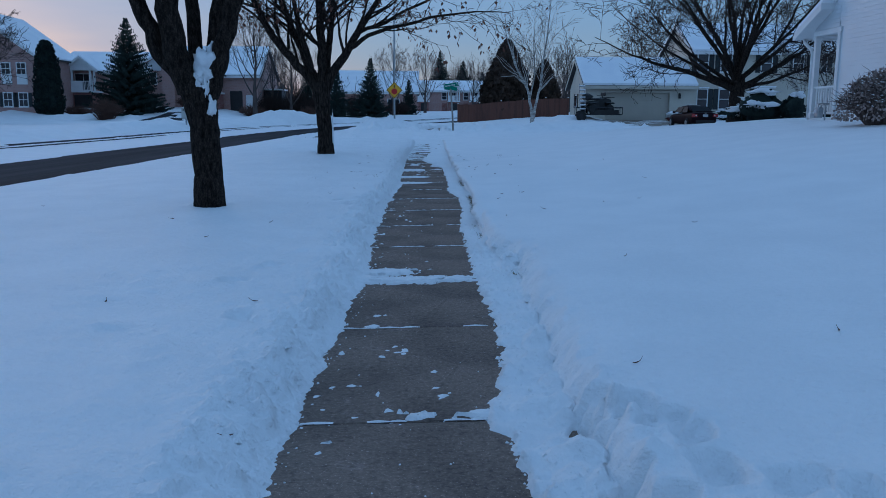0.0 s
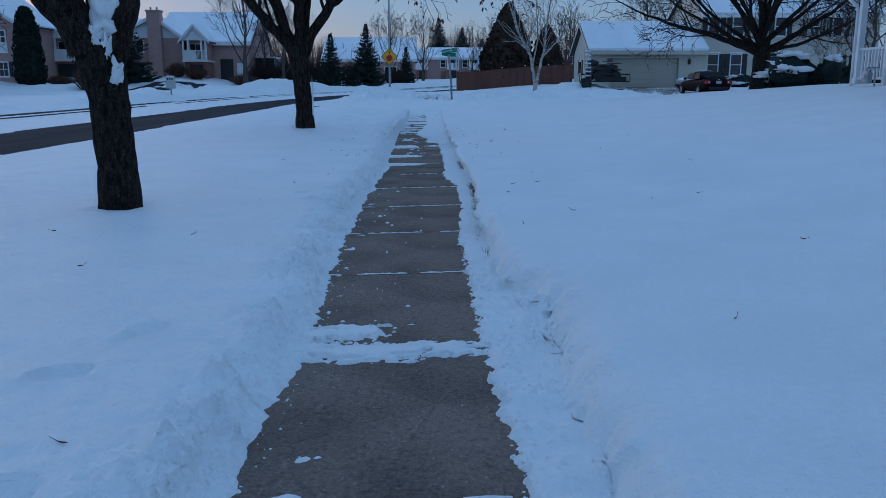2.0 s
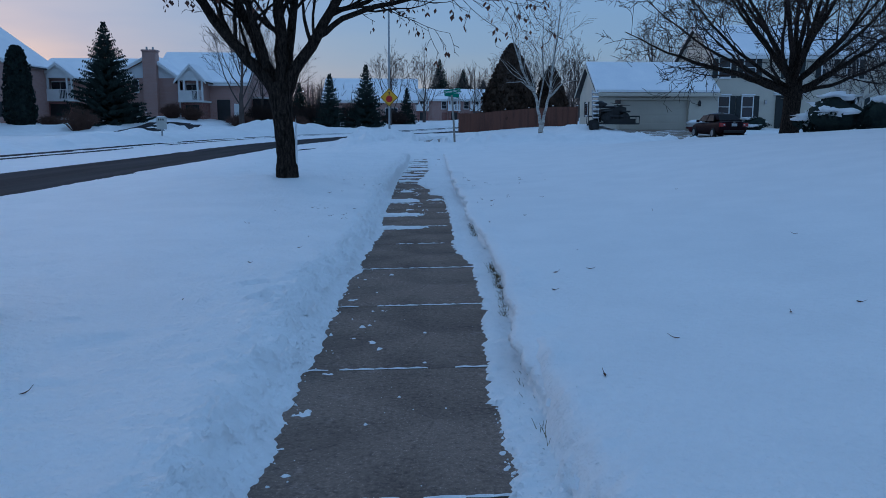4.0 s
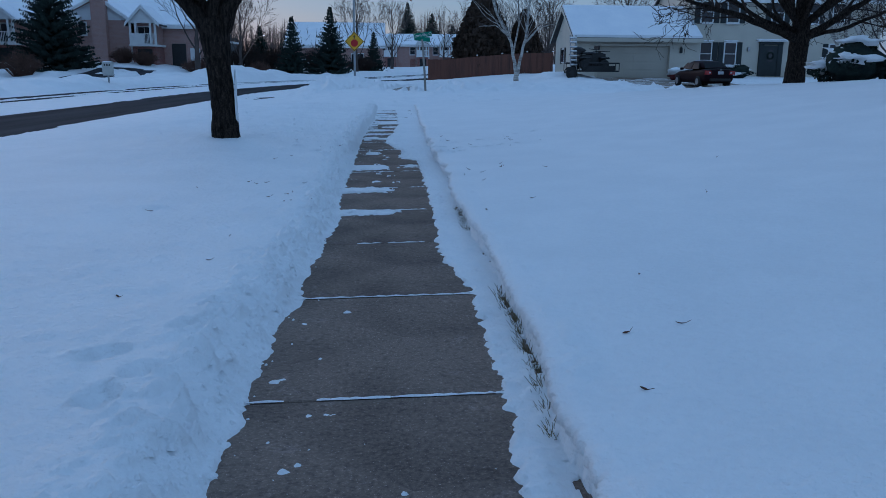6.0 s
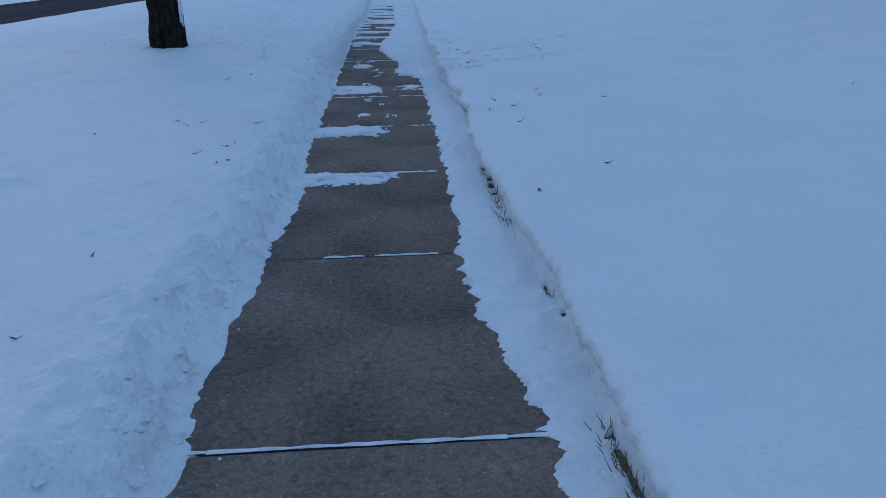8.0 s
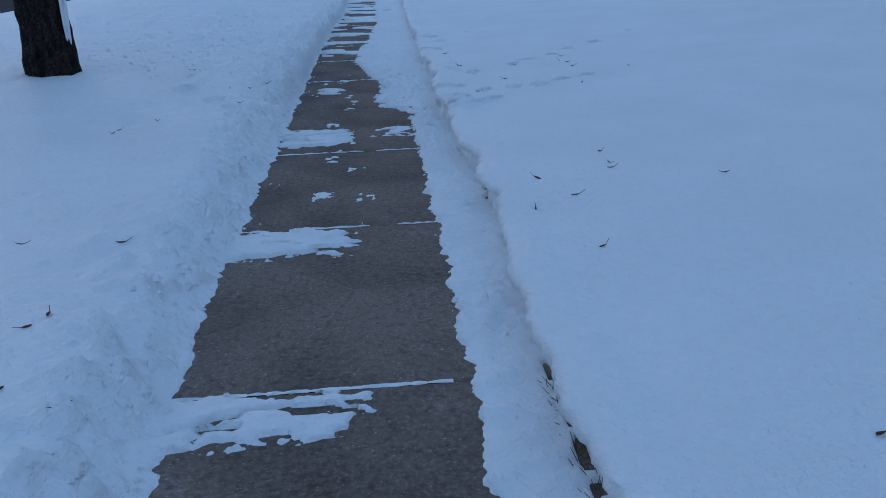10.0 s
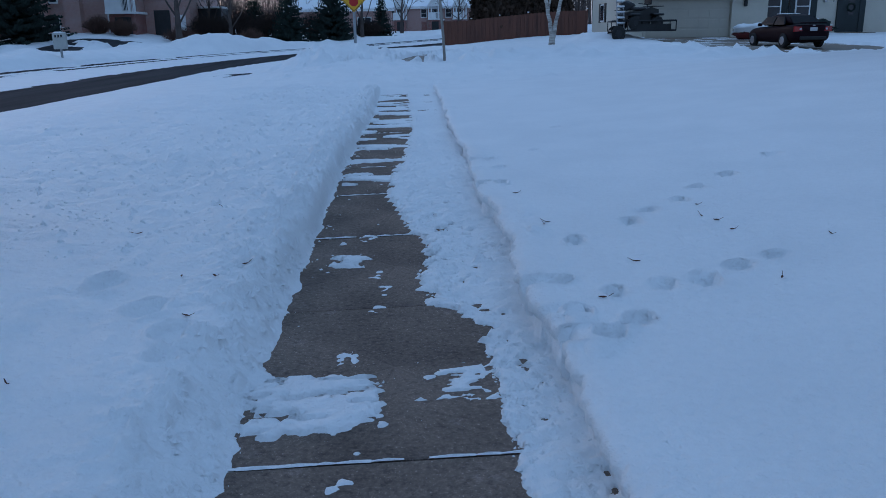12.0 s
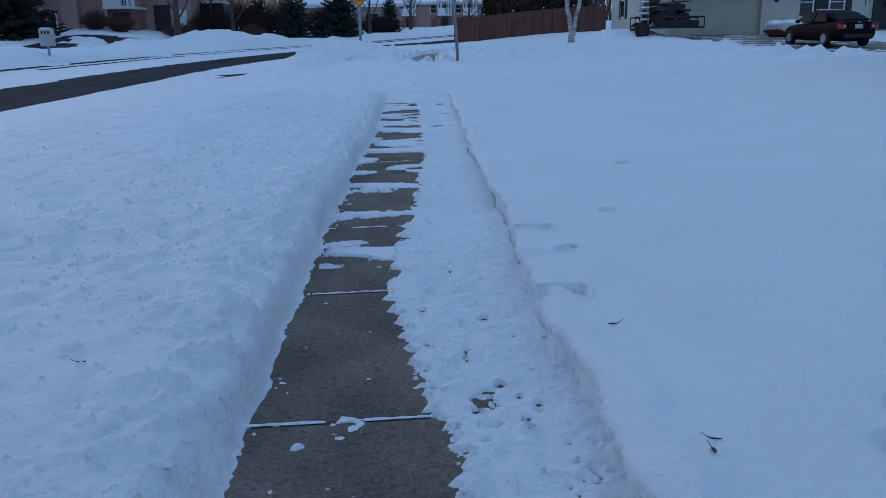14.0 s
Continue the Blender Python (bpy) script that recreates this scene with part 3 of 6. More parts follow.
    street = 0.06 + 0.05 * fbm(x * 1.5, y * 1.5, 3, 101) + (0.55 * np.maximum(fbm(x * 1.7, y * 1.7, 4, 102) - 0.05, 0) * smooth(44, 46.5, y) * smooth(56, 50, y) + 0.16 * np.maximum(fbm(x * 2.2, y * 2.2, 4, 104) - 0.15, 0)) * smooth(66, 58, y)
    ridge = 0.36 * np.exp(-((y - 47.5 - 0.06 * x) / 1.3) ** 2) * smooth(-6, -3, x) * smooth(14, 11, x) * (0.75 + 0.6 * fbm(x * 1.2, y * 1.2, 4, 103) + 0.35 * fbm(x * 3.1, y * 3.1, 3, 105)) * (1 - 0.8 * np.exp(-((x - 0.4) / 1.3) ** 2))
    ridge = ridge + 0.5 * np.exp(-((y - 51.5) / 2.2) ** 2 - ((x + 2.7) / 1.9) ** 2) * (0.9 + 0.5 * fbm(x * 2, y * 2, 3, 107))
    ridge = ridge + 0.35 * smooth(58, 62, y) * smooth(66, 62, y) * smooth(9.4, 10.6, x) * smooth(13.6, 12.2, x) * (1 + 0.3 * lumps)
    ridge = ridge + 0.14 * np.exp(-((y - 36.5) / 1.0) ** 2) * smooth(0.5, 3, x) * (0.9 + 0.8 * fbm(x * 1.7, y * 1.7, 3, 109))
    h = h * (1 - past) + past * (street + ridge + 0.06 * smooth(48, 55, y)) * (1 - 0.8 * smooth(-3.6, -5.4, x - bend(y)))
    # foot marks
    for spots, deep in ((STEPS_RIGHT, 0.095), (STEPS_NEAR, 0.085), (STEPS_LEFT, 0.05)):
        for i, (a, b) in enumerate(spots):
            t = 1.15 + 0.45 * math.sin(i * 2.4)
            u, w = (x - a) * math.cos(t) + (y - b) * math.sin(t), (y - b) * math.cos(t) - (x - a) * math.sin(t)
            q = (u / (0.074 if spots is STEPS_RIGHT else 0.11)) ** 2 + (w / (0.044 if spots is STEPS_RIGHT else 0.07)) ** 2
            q = q * (1 + 0.5 * value_noise(x * 14, y * 14, 150 + i))
            h = h - deep * smooth(1.35, 0.65, q) * (0.75 + 0.35 * value_noise(x * 25, y * 25, 200 + i)) + 0.012 * np.exp(-((q - 1.9) / 0.6) ** 2)
    # road: one lane worn clear, wheel tracks on the far side
    rx = x - bend(y)
    wob = 0.12 * fbm(rx * 0.7, y * 0.35, 3, 121)
    near_edge = -7.95 - 0.008 * (y - 20)
    lane = (rx < near_edge + 0.5 * wob) & (rx > -11.35 + wob - 0.012 * (y - 20)) & (y < 92)
    carriage = (rx < near_edge + 0.25) & (rx > -18.3) & (y < 92)
    h = np.where(carriage, 0.03 + 0.012 * fbm(x * 3, y * 0.8, 3, 125), h)
    h = np.where(lane, -0.03, h)
    track = (np.abs(rx + 15.9 - 0.2 * wob) < 0.42) | (np.abs(rx + 17.4 - 0.3 * wob) < 0.6)
    h = np.where(carriage & track & (value_noise(rx * 2, y * 0.4, 129) > -0.75), -0.03, h)
    verge = (rx <= -18.3) & (y < 96)
    pile = 0.12 + 0.26 * smooth(-18.3, -19.2, rx) * smooth(-23, -19, rx) * (0.6 + 1.3 * fbm(x * 0.9, y * 0.6, 4, 131)) * (1 - 0.85 * np.exp(-((y - 64.5) / 2.5) ** 2)) + 0.5 * smooth(69, 73, y) * smooth(82, 76, y) * (0.3 + fbm(x * 0.5, y * 0.5, 3, 132))
    pile = pile + 0.3 * np.exp(-((rx + 20.0) / 1.4) ** 2) * smooth(50, 56, y) * smooth(70, 64, y) * (0.8 + 0.5 * fbm(x * 0.8, y * 0.8, 3, 134))
    pile = pile + 0.65 * np.exp(-((y - 74) / 4.5) ** 2 - ((rx + 21.0) / 1.9) ** 2) * (0.8 + 0.9 * fbm(x * 0.9, y * 0.9, 4, 133))
    h = np.where(verge, pile, h)
    paths = verge & (((x > -25.5) & (x < -19.6) & (y > 62.5) & (y < 82)) | ((x < -22) & (x > -37) & (np.abs(y - 57.5 - 0.2 * (x + 27)) < 2.2)) | ((x < -26) & (x > -44) & (np.abs(y - 67.5) < 1.5)))
    h = np.where(paths & (fbm(x * 0.8, y * 2.5, 3, 135) > -0.35), -0.03, h)
    # drive in front of the garage, and the walk across the street
    drive = (x > 13.9 - 0.1 * (63 - y) + 0.3 * lumps) & (x < 20.4 + 0.12 * (63 - y)) & (y < 64.5) & (y > 47.3 + 0.3 * lumps)
    h = np.where(drive, np.where(fbm(x * 0.9, y * 2.4, 4, 141) > 0.22, 0.01, -0.03), h)
    grit = (np.abs(y - 46.2 - 0.3 * lumps) < 0.45) & (x > -2.6) & (x < 1.2) & (fbm(x * 2.4, y * 3.5, 3, 145) > 0.12)
    h = np.where(grit, -0.03, h)
    cross = np.abs(x - 0.35 - 0.016 * (y - 46) ** 2 * np.where(y > 46, 1, 0)) < 0.55 + 0.15 * lumps
    h = np.where(cross & (y > 46.5) & (y < 60), np.where(fbm(x * 1.5, y * 2, 3, 143) > 0.25, 0.01, -0.03), h)
    return g + h


def axis(*spans):
    out = []
    for a, b, s in spans:
        out += list(np.arange(a, b - 1e-6, s))
    return np.array(out + [spans[-1][1]])


def grid_block(xs, ys, z=None):
    """Corners and quads of one block of the sheet."""
    bx, by = np.meshgrid(xs, ys)
    bz_ = snow_height(bx, by) if z is None else z
    k = np.arange(bx.size).reshape(bx.shape)
    return np.stack([bx, by, bz_], -1).reshape(-1, 3), np.stack([k[:-1, :-1], k[:-1, 1:], k[1:, 1:], k[1:, :-1]], -1).reshape(-1, 4)


# the sheet is coarse far off, and finest along the shovelled walk
X_WEST = axis((-420, -80, 20), (-80, -30, 2.0), (-30, -19, 0.4), (-19, -6, 0.18), (-6, -3.6, 0.08), (-3.6, -1.9, 0.045), (-1.9, -1.35, 0.028))
X_EAST = axis((0.75, 1.1, 0.028), (1.1, 2.9, 0.04), (2.9, 3.6, 0.08), (3.6, 22, 0.3), (22, 60, 2.0), (60, 420, 20))
X_FINE = np.linspace(-1.35, 0.75, 192)
X_MID = np.linspace(-1.35, 0.75, 40)
Y_NEAR, Y_NEXT = np.linspace(1.8, 24, 601), np.linspace(24, 36, 241)
X_ALL = np.concatenate([X_WEST[:-1], X_MID, X_EAST[1:]])
blocks = [grid_block(X_ALL, axis((-60, 0, 4), (0, 1.8, 0.2))), grid_block(X_ALL, axis((36, 66, 0.16), (66, 110, 0.5), (110, 700, 20)))]
for ys_, times in ((Y_NEAR, 3), (Y_NEXT, 2)):
    blocks += [grid_block(X_WEST, ys_), grid_block(X_EAST, ys_)]
    fine_y = np.linspace(ys_[0], ys_[-1], (len(ys_) - 1) * times + 1)
    fz_ = snow_height(*np.meshgrid(X_FINE, fine_y))
    # both rims of the fine strip follow the coarser sheet beside it
    for col in (0, -1):
        fz_[:, col] = np.interp(fine_y, ys_, fz_[::times, col])
    for row, y_ in ((0, ys_[0]), (-1, ys_[-1])):
        rim = X_MID if y_ in (Y_NEAR[0], Y_NEXT[-1]) else X_FINE
        fz_[row] = np.interp(X_FINE, rim, snow_height(*np.meshgrid(rim, [y_]))[0])
    blocks.append(grid_block(X_FINE, fine_y, fz_))
verts, quads, first = [], [], 0
for v_, q_ in blocks:
    verts.append(v_)
    quads.append(q_ + first)
    first += len(v_)
verts, quads = np.concatenate(verts), np.concatenate(quads)
me = bpy.data.meshes.new("ground")
me.vertices.add(len(verts))
me.vertices.foreach_set("co", verts.astype(np.float32).ravel())
me.loops.add(quads.size)
me.loops.foreach_set("vertex_index", quads.astype(np.int32).ravel())
me.polygons.add(len(quads))
me.polygons.foreach_set("loop_start", np.arange(0, quads.size, 4, dtype=np.int32))
me.polygons.foreach_set("use_smooth", np.ones(len(quads), dtype=bool))
me.update(calc_edges=True)
me.materials.append(M["snow"])
tagged(new("ground", me), "snow-covered lawns with trodden and shovelled banks", "snow", kind="structure")


def sheet(name, xs, ys, shift, mat, label, lift=0.0):
    s = Shape()
    pts = [(x + float(shift(y)), y) for y in ys for x in xs]
    zs = land(np.array([p[0] for p in pts]), np.array([p[1] for p in pts])) + lift
    n = len(xs)
    s.add([(p[0], p[1], float(z)) for p, z in zip(pts, zs)], [(j * n + i, j * n + i + 1, (j + 1) * n + i + 1, (j + 1) * n + i) for j in range(len(ys) - 1) for i in range(n - 1)])
    return tagged(part(name, s, mat, None, smooth=True), label, name, kind="structure")


sheet("road", np.linspace(-18.6, -7.4, 22), np.arange(-60, 95, 1.0), bend, "asphalt", "worn grey asphalt road, partly cleared of snow")
sheet("driveway", np.linspace(11.5, 23.5, 13), np.arange(46, 65.1, 1.0), lambda y: 0, "drive", "wet concrete driveway with streaks of snow")
sheet("far_pavement", np.linspace(-0.6, 1.4, 5), np.arange(46, 61.1, 1.0), lambda y: 0.016 * (y - 46) ** 2, "drive", "concrete walk across the side street")
# dark strip seen through the slot: partly soil, partly painted shadow of the bank
sheet("lawn_edge_soil", np.linspace(0.0, 0.9, 4), np.arange(4, 35.1, 1.0), lambda y: 0, "soil_shade", "bare soil, also the painted shadow line under the cut snow edge", -0.012)
sheet("side_street", np.linspace(-7.4, 9, 9), np.arange(36.5, 47.6, 1.0), lambda y: 0, "asphalt", "asphalt side street under packed snow", -0.01)
sheet("side_path", np.linspace(-45, -18.2, 24), np.arange(50, 84.1, 1.0), lambda y: 0, "asphalt", "dark wet drives cut through the snow")


def on_snow(x, y):
    return float(snow_height(np.array([[float(x)]]), np.array([[float(y)]]))[0, 0])


def on_land(x, y):
    return float(land(np.array([float(x)]), np.array([float(y)]))[0])


# ---- trees ----
def side_of(rng, d):
    u = Vector((rng.gauss(0, 1), rng.gauss(0, 1), rng.gauss(0, 1)))
    return (u - d * u.dot(d)).normalized()


def limb(rng, out, p, d, length, r, level, opt):
    """One branch with its side branches. out: shapes for wood and twigs, and spots for leaves."""
    n = max(3, min(9, int(length / opt["seg"])))
    pts, rad, dirs = [Vector(p)], [r], [Vector(d)]
    for i in range(n):
        d = (d + side_of(rng, d) * opt["wiggle"] + Vector((0, 0, opt["up"] if level < 2 else opt["tip_up"]))).normalized()
        pts.append(pts[-1] + d * (length / n))
        dirs.append(d)
        rad.append(max(r * (1 - 0.78 * (i + 1) / n), opt["thin"]))
    out["wood" if r > opt["split"] else "twig"].tube(pts, rad, 7 if r > 0.05 else (5 if r > 0.02 else 3), False)
    side_branches(rng, out, pts, dirs, rad, length, level, opt)


def side_branches(rng, out, pts, dirs, rad, length, level, opt, first=0.25):
    if level >= opt["levels"]:
        if opt.get("leaf") and rng.random() < opt["leaf"]:
            out["leaf"].append(pts[-1])
        return
    n = len(pts) - 1
    count = max(2, int(opt["per_metre"][min(level, len(opt["per_metre"]) - 1)] * length + rng.random()))
    for k in range(count):
        f = first + (1 - first) * (k + rng.random()) / count
        i = min(int(f * n), n - 1)
        q = pts[i].lerp(pts[i + 1], f * n - i)
        a = radians(rng.uniform(*opt["angle"]))
        d = (dirs[i] * math.cos(a) + side_of(rng, dirs[i]) * math.sin(a)).normalized()
        reach = length * rng.uniform(*opt["ratio"]) * (1.15 - 0.6 * f)
        limb(rng, out, q, d, max(reach, opt["least"]), max(rad[i] * rng.uniform(0.26, 0.5), opt["thin"]), level + 1, opt)


def bare_tree(name, m, trunk, limbs, opt, seed, label, bark="bark", twig="twig", group="", snow_at=()):
    """trunk: points x, y, z, radius. limbs: lists of the same, each with side branches."""
    rng = random.Random(seed)
    t = thing(name, m, label, "tree", group)
    out = {"wood": Shape(), "twig": Shape(), "leaf": []}
    smooth_pts, smooth_r = [], []
    for i in range(len(trunk) - 1):
        for k in range(7):
            f = k / 7
            a, b = trunk[i], trunk[i + 1]
            smooth_pts.append(Vector((a[0] + (b[0] - a[0]) * f, a[1] + (b[1] - a[1]) * f, a[2] + (b[2] - a[2]) * f)))
            smooth_r.append(a[3] + (b[3] - a[3]) * f)
    smooth_pts.append(Vector(trunk[-1][:3]))
    smooth_r.append(trunk[-1][3])
    body = Shape().tube(smooth_pts, smooth_r, 36)
    body.v = [tuple(Vector(p) + Vector((noise.noise(Vector(p) * 9 + Vector((seed, 0, 0))), noise.noise(Vector(p) * 9 + Vector((0, seed, 5))), 0)) * 0.018 + Vector((p[0], p[1], 0)).normalized() * 0.014 * noise.noise(Vector((math.atan2(p[1], p[0]) * 7, p[2] * 2.2, seed)))) for p in body.v]
    part("trunk", body, bark, t, smooth=True)
    for spec in limbs:
        pts = [Vector(q[:3]) for q in spec]
        rad = [q[3] for q in spec]
        dirs = [(pts[min(i + 1, len(pts) - 1)] - pts[max(i - 1, 0)]).normalized() for i in range(len(pts))]
        fine, fr = [], []
        for i in range(len(pts) - 1):
            for k in range(3):
                f = k / 3
                fine.append(pts[i].lerp(pts[i + 1], f) + side_of(rng, dirs[i]) * 0.02 * (1 if i + k else 0))
                fr.append(rad[i] + (rad[i + 1] - rad[i]) * f)
        fine.append(pts[-1])
        fr.append(rad[-1])
        part("limb", Shape().tube(fine, fr, 10, False), bark, t, smooth=True)
        fd = [(fine[min(i + 1, len(fine) - 1)] - fine[max(i - 1, 0)]).normalized() for i in range(len(fine))]
        side_branches(rng, out, fine, fd, fr, sum((b - a).length for a, b in zip(pts, pts[1:])), 0, opt, opt.get("first", 0.3))
    tagged(part("branch_wood", out["wood"], bark, t, smooth=True), kind="stuff")
    tagged(part("twig_wood", out["twig"], twig, t), kind="stuff")
    if out["leaf"]:
        lf = Shape()
        for p in out["leaf"]:
            for k in range(rng.randint(1, 3)):
                q = p + Vector((rng.uniform(-0.05, 0.05), rng.uniform(-0.05, 0.05), rng.uniform(-0.1, 0.02)))
                s = rng.uniform(0.045, 0.085)
                u = side_of(rng, Vector((0, 0, 1))) * s
                w = Vector((rng.uniform(-0.5, 0.5), rng.uniform(-0.5, 0.5), -1)).normalized() * s * 1.5
                lf.add([q, q + u * 0.5 + w * 0.4, q + w, q - u * 0.5 + w * 0.5, q + w * 0.5 + u.cross(w).normalized() * 0.012], [(0, 1, 4), (1, 2, 4), (2, 3, 4), (3, 0, 4)])
        tagged(part("withered_foliage", lf, "dead_leaf", t, "clusters of withered brown leaves"), kind="stuff")
    for x, y, z, a, b, c in snow_at:
        s = blob(random.Random(int(z * 100)), a, b, c, 0.45, 13, 18)
        s.v = [(p[0] + x, p[1] + y, p[2] + z) for p in s.v]
        part("snow_cap", s, "snow", t, "snow caught in the fork", True)
    return t


def blob(rng, a, b, c, rough=0.2, rings=9, sides=14):
    """A lumpy rounded mass, flat below."""
    s, o = Shape(), Vector((rng.uniform(0, 50), rng.uniform(0, 50), rng.uniform(0, 50)))
    rows = []
    for i in range(rings):
        th = math.pi * (0.02 + 0.96 * i / (rings - 1))
        row = []
        for j in range(sides):
            ph = 6.2832 * j / sides
            d = Vector((math.sin(th) * math.cos(ph), math.sin(th) * math.sin(ph), -math.cos(th)))
            k = 1 + rough * 2 * noise.noise(d * 1.7 + o) + rough * noise.noise(d * 4 + o)
            row.append((d.x * a * k, d.y * b * k, d.z * c * k))
        rows.append(row)
    return s.loft(rows)


def lowered(s, lift):
    s.v = [(x, y, z + lift) for x, y, z in s.v]
    return s


near_opt = dict(seg=0.22, wiggle=0.16, up=0.05, tip_up=0.02, levels=3, per_metre=(2.8, 3.4, 4.2), angle=(30, 62), ratio=(0.3, 0.55), least=0.12, thin=0.004, split=0.018)
bare_tree("street_tree", pose(-2.93, 9.55, on_snow(-2.93, 9.55) - 0.08),
          [(0.01, 0, -0.1, 0.2), (0.01, 0, 0.08, 0.18), (0.0, 0, 0.5, 0.16), (-0.02, 0, 1.0, 0.166), (-0.06, 0, 1.35, 0.2), (-0.08, 0, 1.55, 0.17)],
          [[(-0.14, 0.02, 1.35, 0.13), (-0.3, 0.02, 1.62, 0.115), (-0.48, 0, 1.85, 0.1), (-0.6, -0.05, 2.2, 0.092), (-0.74, -0.1, 2.5, 0.085), (-1.3, -0.2, 3.4, 0.06), (-1.9, -0.3, 4.9, 0.02)],
           [(-0.14, -0.08, 1.4, 0.15), (-0.24, -0.12, 1.7, 0.138), (-0.31, -0.16, 2.15, 0.13), (-0.35, -0.2, 2.6, 0.125), (-0.45, -0.35, 4.0, 0.09), (-0.5, -0.5, 5.8, 0.02)],
           [(-0.1, 0.1, 1.45, 0.1), (-0.14, 0.22, 1.9, 0.085), (-0.2, 0.35, 2.55, 0.075), (-0.3, 0.7, 4.2, 0.05), (-0.3, 0.9, 5.6, 0.02)],
           [(-0.02, 0.1, 1.45, 0.1), (0.06, 0.18, 1.85, 0.085), (0.17, 0.25, 2.5, 0.075), (0.4, 0.5, 4.2, 0.05), (0.5, 0.7, 5.4, 0.02)],
           [(0.02, -0.03, 1.3, 0.12), (0.14, -0.04, 1.6, 0.105), (0.24, -0.04, 1.9, 0.1), (0.41, -0.02, 2.5, 0.092), (0.9, 0.1, 4.0, 0.06), (1.3, 0.1, 5.4, 0.02)]],
          dict(near_opt, first=0.62), 3, "bare street tree with dark bark and snow in its fork", group="street trees",
          snow_at=((0.03, -0.08, 1.66, 0.11, 0.1, 0.16), (0.1, -0.11, 1.22, 0.05, 0.06, 0.1), (0.1, 0.0, 1.8, 0.07, 0.1, 0.12), (-0.03, -0.14, 1.47, 0.05, 0.06, 0.1), (0.06, -0.14, 1.42, 0.04, 0.05, 0.1)))
leaf_opt = dict(near_opt, leaf=0.5, levels=3, per_metre=(3.0, 3.6, 4.4), tip_up=-0.03, thin=0.005)
bare_tree("street_tree", pose(-2.75, 20.2, on_snow(-2.75, 20.2) - 0.1),
          [(0.02, 0, -0.1, 0.25), (0.01, 0, 0.1, 0.215), (0, 0, 0.5, 0.185), (-0.04, 0, 1.1, 0.172), (-0.08, 0, 1.6, 0.22), (-0.1, 0, 1.85, 0.2)],
          [[(-0.15, 0, 1.6, 0.14), (-0.35, -0.02, 1.95, 0.12), (-0.65, -0.05, 2.25, 0.11), (-1.05, -0.1, 2.7, 0.095), (-1.5, -0.2, 3.45, 0.075), (-1.8, -0.2, 4.1, 0.055), (-2.6, -0.4, 5.6, 0.02)],
           [(-0.16, 0.05, 1.75, 0.12), (-0.45, 0.1, 2.4, 0.1), (-0.78, 0.2, 3.15, 0.085), (-1.1, 0.3, 4.0, 0.065), (-1.5, 0.5, 5.8, 0.02)],
           [(-0.3, -0.1, 2.1, 0.085), (-0.5, -0.2, 2.9, 0.07), (-0.7, -0.3, 3.9, 0.05), (-0.9, -0.5, 5.6, 0.02)],
           [(-0.06, 0, 1.7, 0.13), (-0.05, 0.02, 2.4, 0.115), (-0.08, 0.05, 3.1, 0.1), (-0.14, 0.1, 4.0, 0.08), (-0.2, 0.1, 6.4, 0.02)],
           [(0.0, 0.1, 1.8, 0.1), (0.1, 0.25, 2.7, 0.085), (0.2, 0.4, 3.9, 0.06), (0.4, 0.7, 6.0, 0.02)],
           [(0.02, 0, 1.65, 0.13), (0.2, -0.02, 2.05, 0.115), (0.5, -0.05, 2.5, 0.105), (0.9, -0.1, 3.1, 0.085), (1.25, -0.15, 3.65, 0.065), (1.5, -0.2, 4.1, 0.05), (2.2, -0.4, 5.4, 0.02)],
           [(0.6, -0.05, 2.65, 0.06), (1.1, -0.2, 2.95, 0.05), (1.7, -0.4, 3.15, 0.042), (2.6, -0.6, 3.35, 0.032), (3.7, -0.8, 3.5, 0.018), (4.4, -0.9, 3.45, 0.008)],
           [(0.85, 0.0, 3.05, 0.05), (1.5, 0.3, 3.35, 0.042), (2.3, 0.5, 3.8, 0.032), (3.3, 0.8, 4.2, 0.015)]],
          leaf_opt, 8, "bare street tree that keeps a few withered brown leaves", group="street trees",
          snow_at=((0.19, -0.04, 0.7, 0.015, 0.05, 0.3),))


def spread_limbs(rng, count, base_z, reach, low, high, r):
    out = []
    for k in range(count):
        az = 6.2832 * (k + rng.uniform(-0.3, 0.3)) / count * 2.4
        el = radians(low + (high - low) * (k + 0.5) / count)
        pts = []
        for i in range(6):
            f = i / 5
            e = el + 0.25 * f * (0.6 - el)
            e, turn = e + 0.22 * (f - 0.45) * (1.2 - e), az + 0.3 * math.sin(2.6 * f + k) * f
            q = Vector((math.cos(turn) * math.cos(e), math.sin(turn) * math.cos(e), math.sin(e))) * reach * rng.uniform(0.93, 1.05) * f
            q += Vector((rng.uniform(-1, 1), rng.uniform(-1, 1), rng.uniform(-1, 1))) * 0.13 * f
            pts.append((q.x, q.y, base_z - 0.3 + 0.06 * k * 0.4 + q.z, r * (1 - 0.85 * f) * (0.8 + 0.3 * k / count)))
        out.append(pts)
    return out


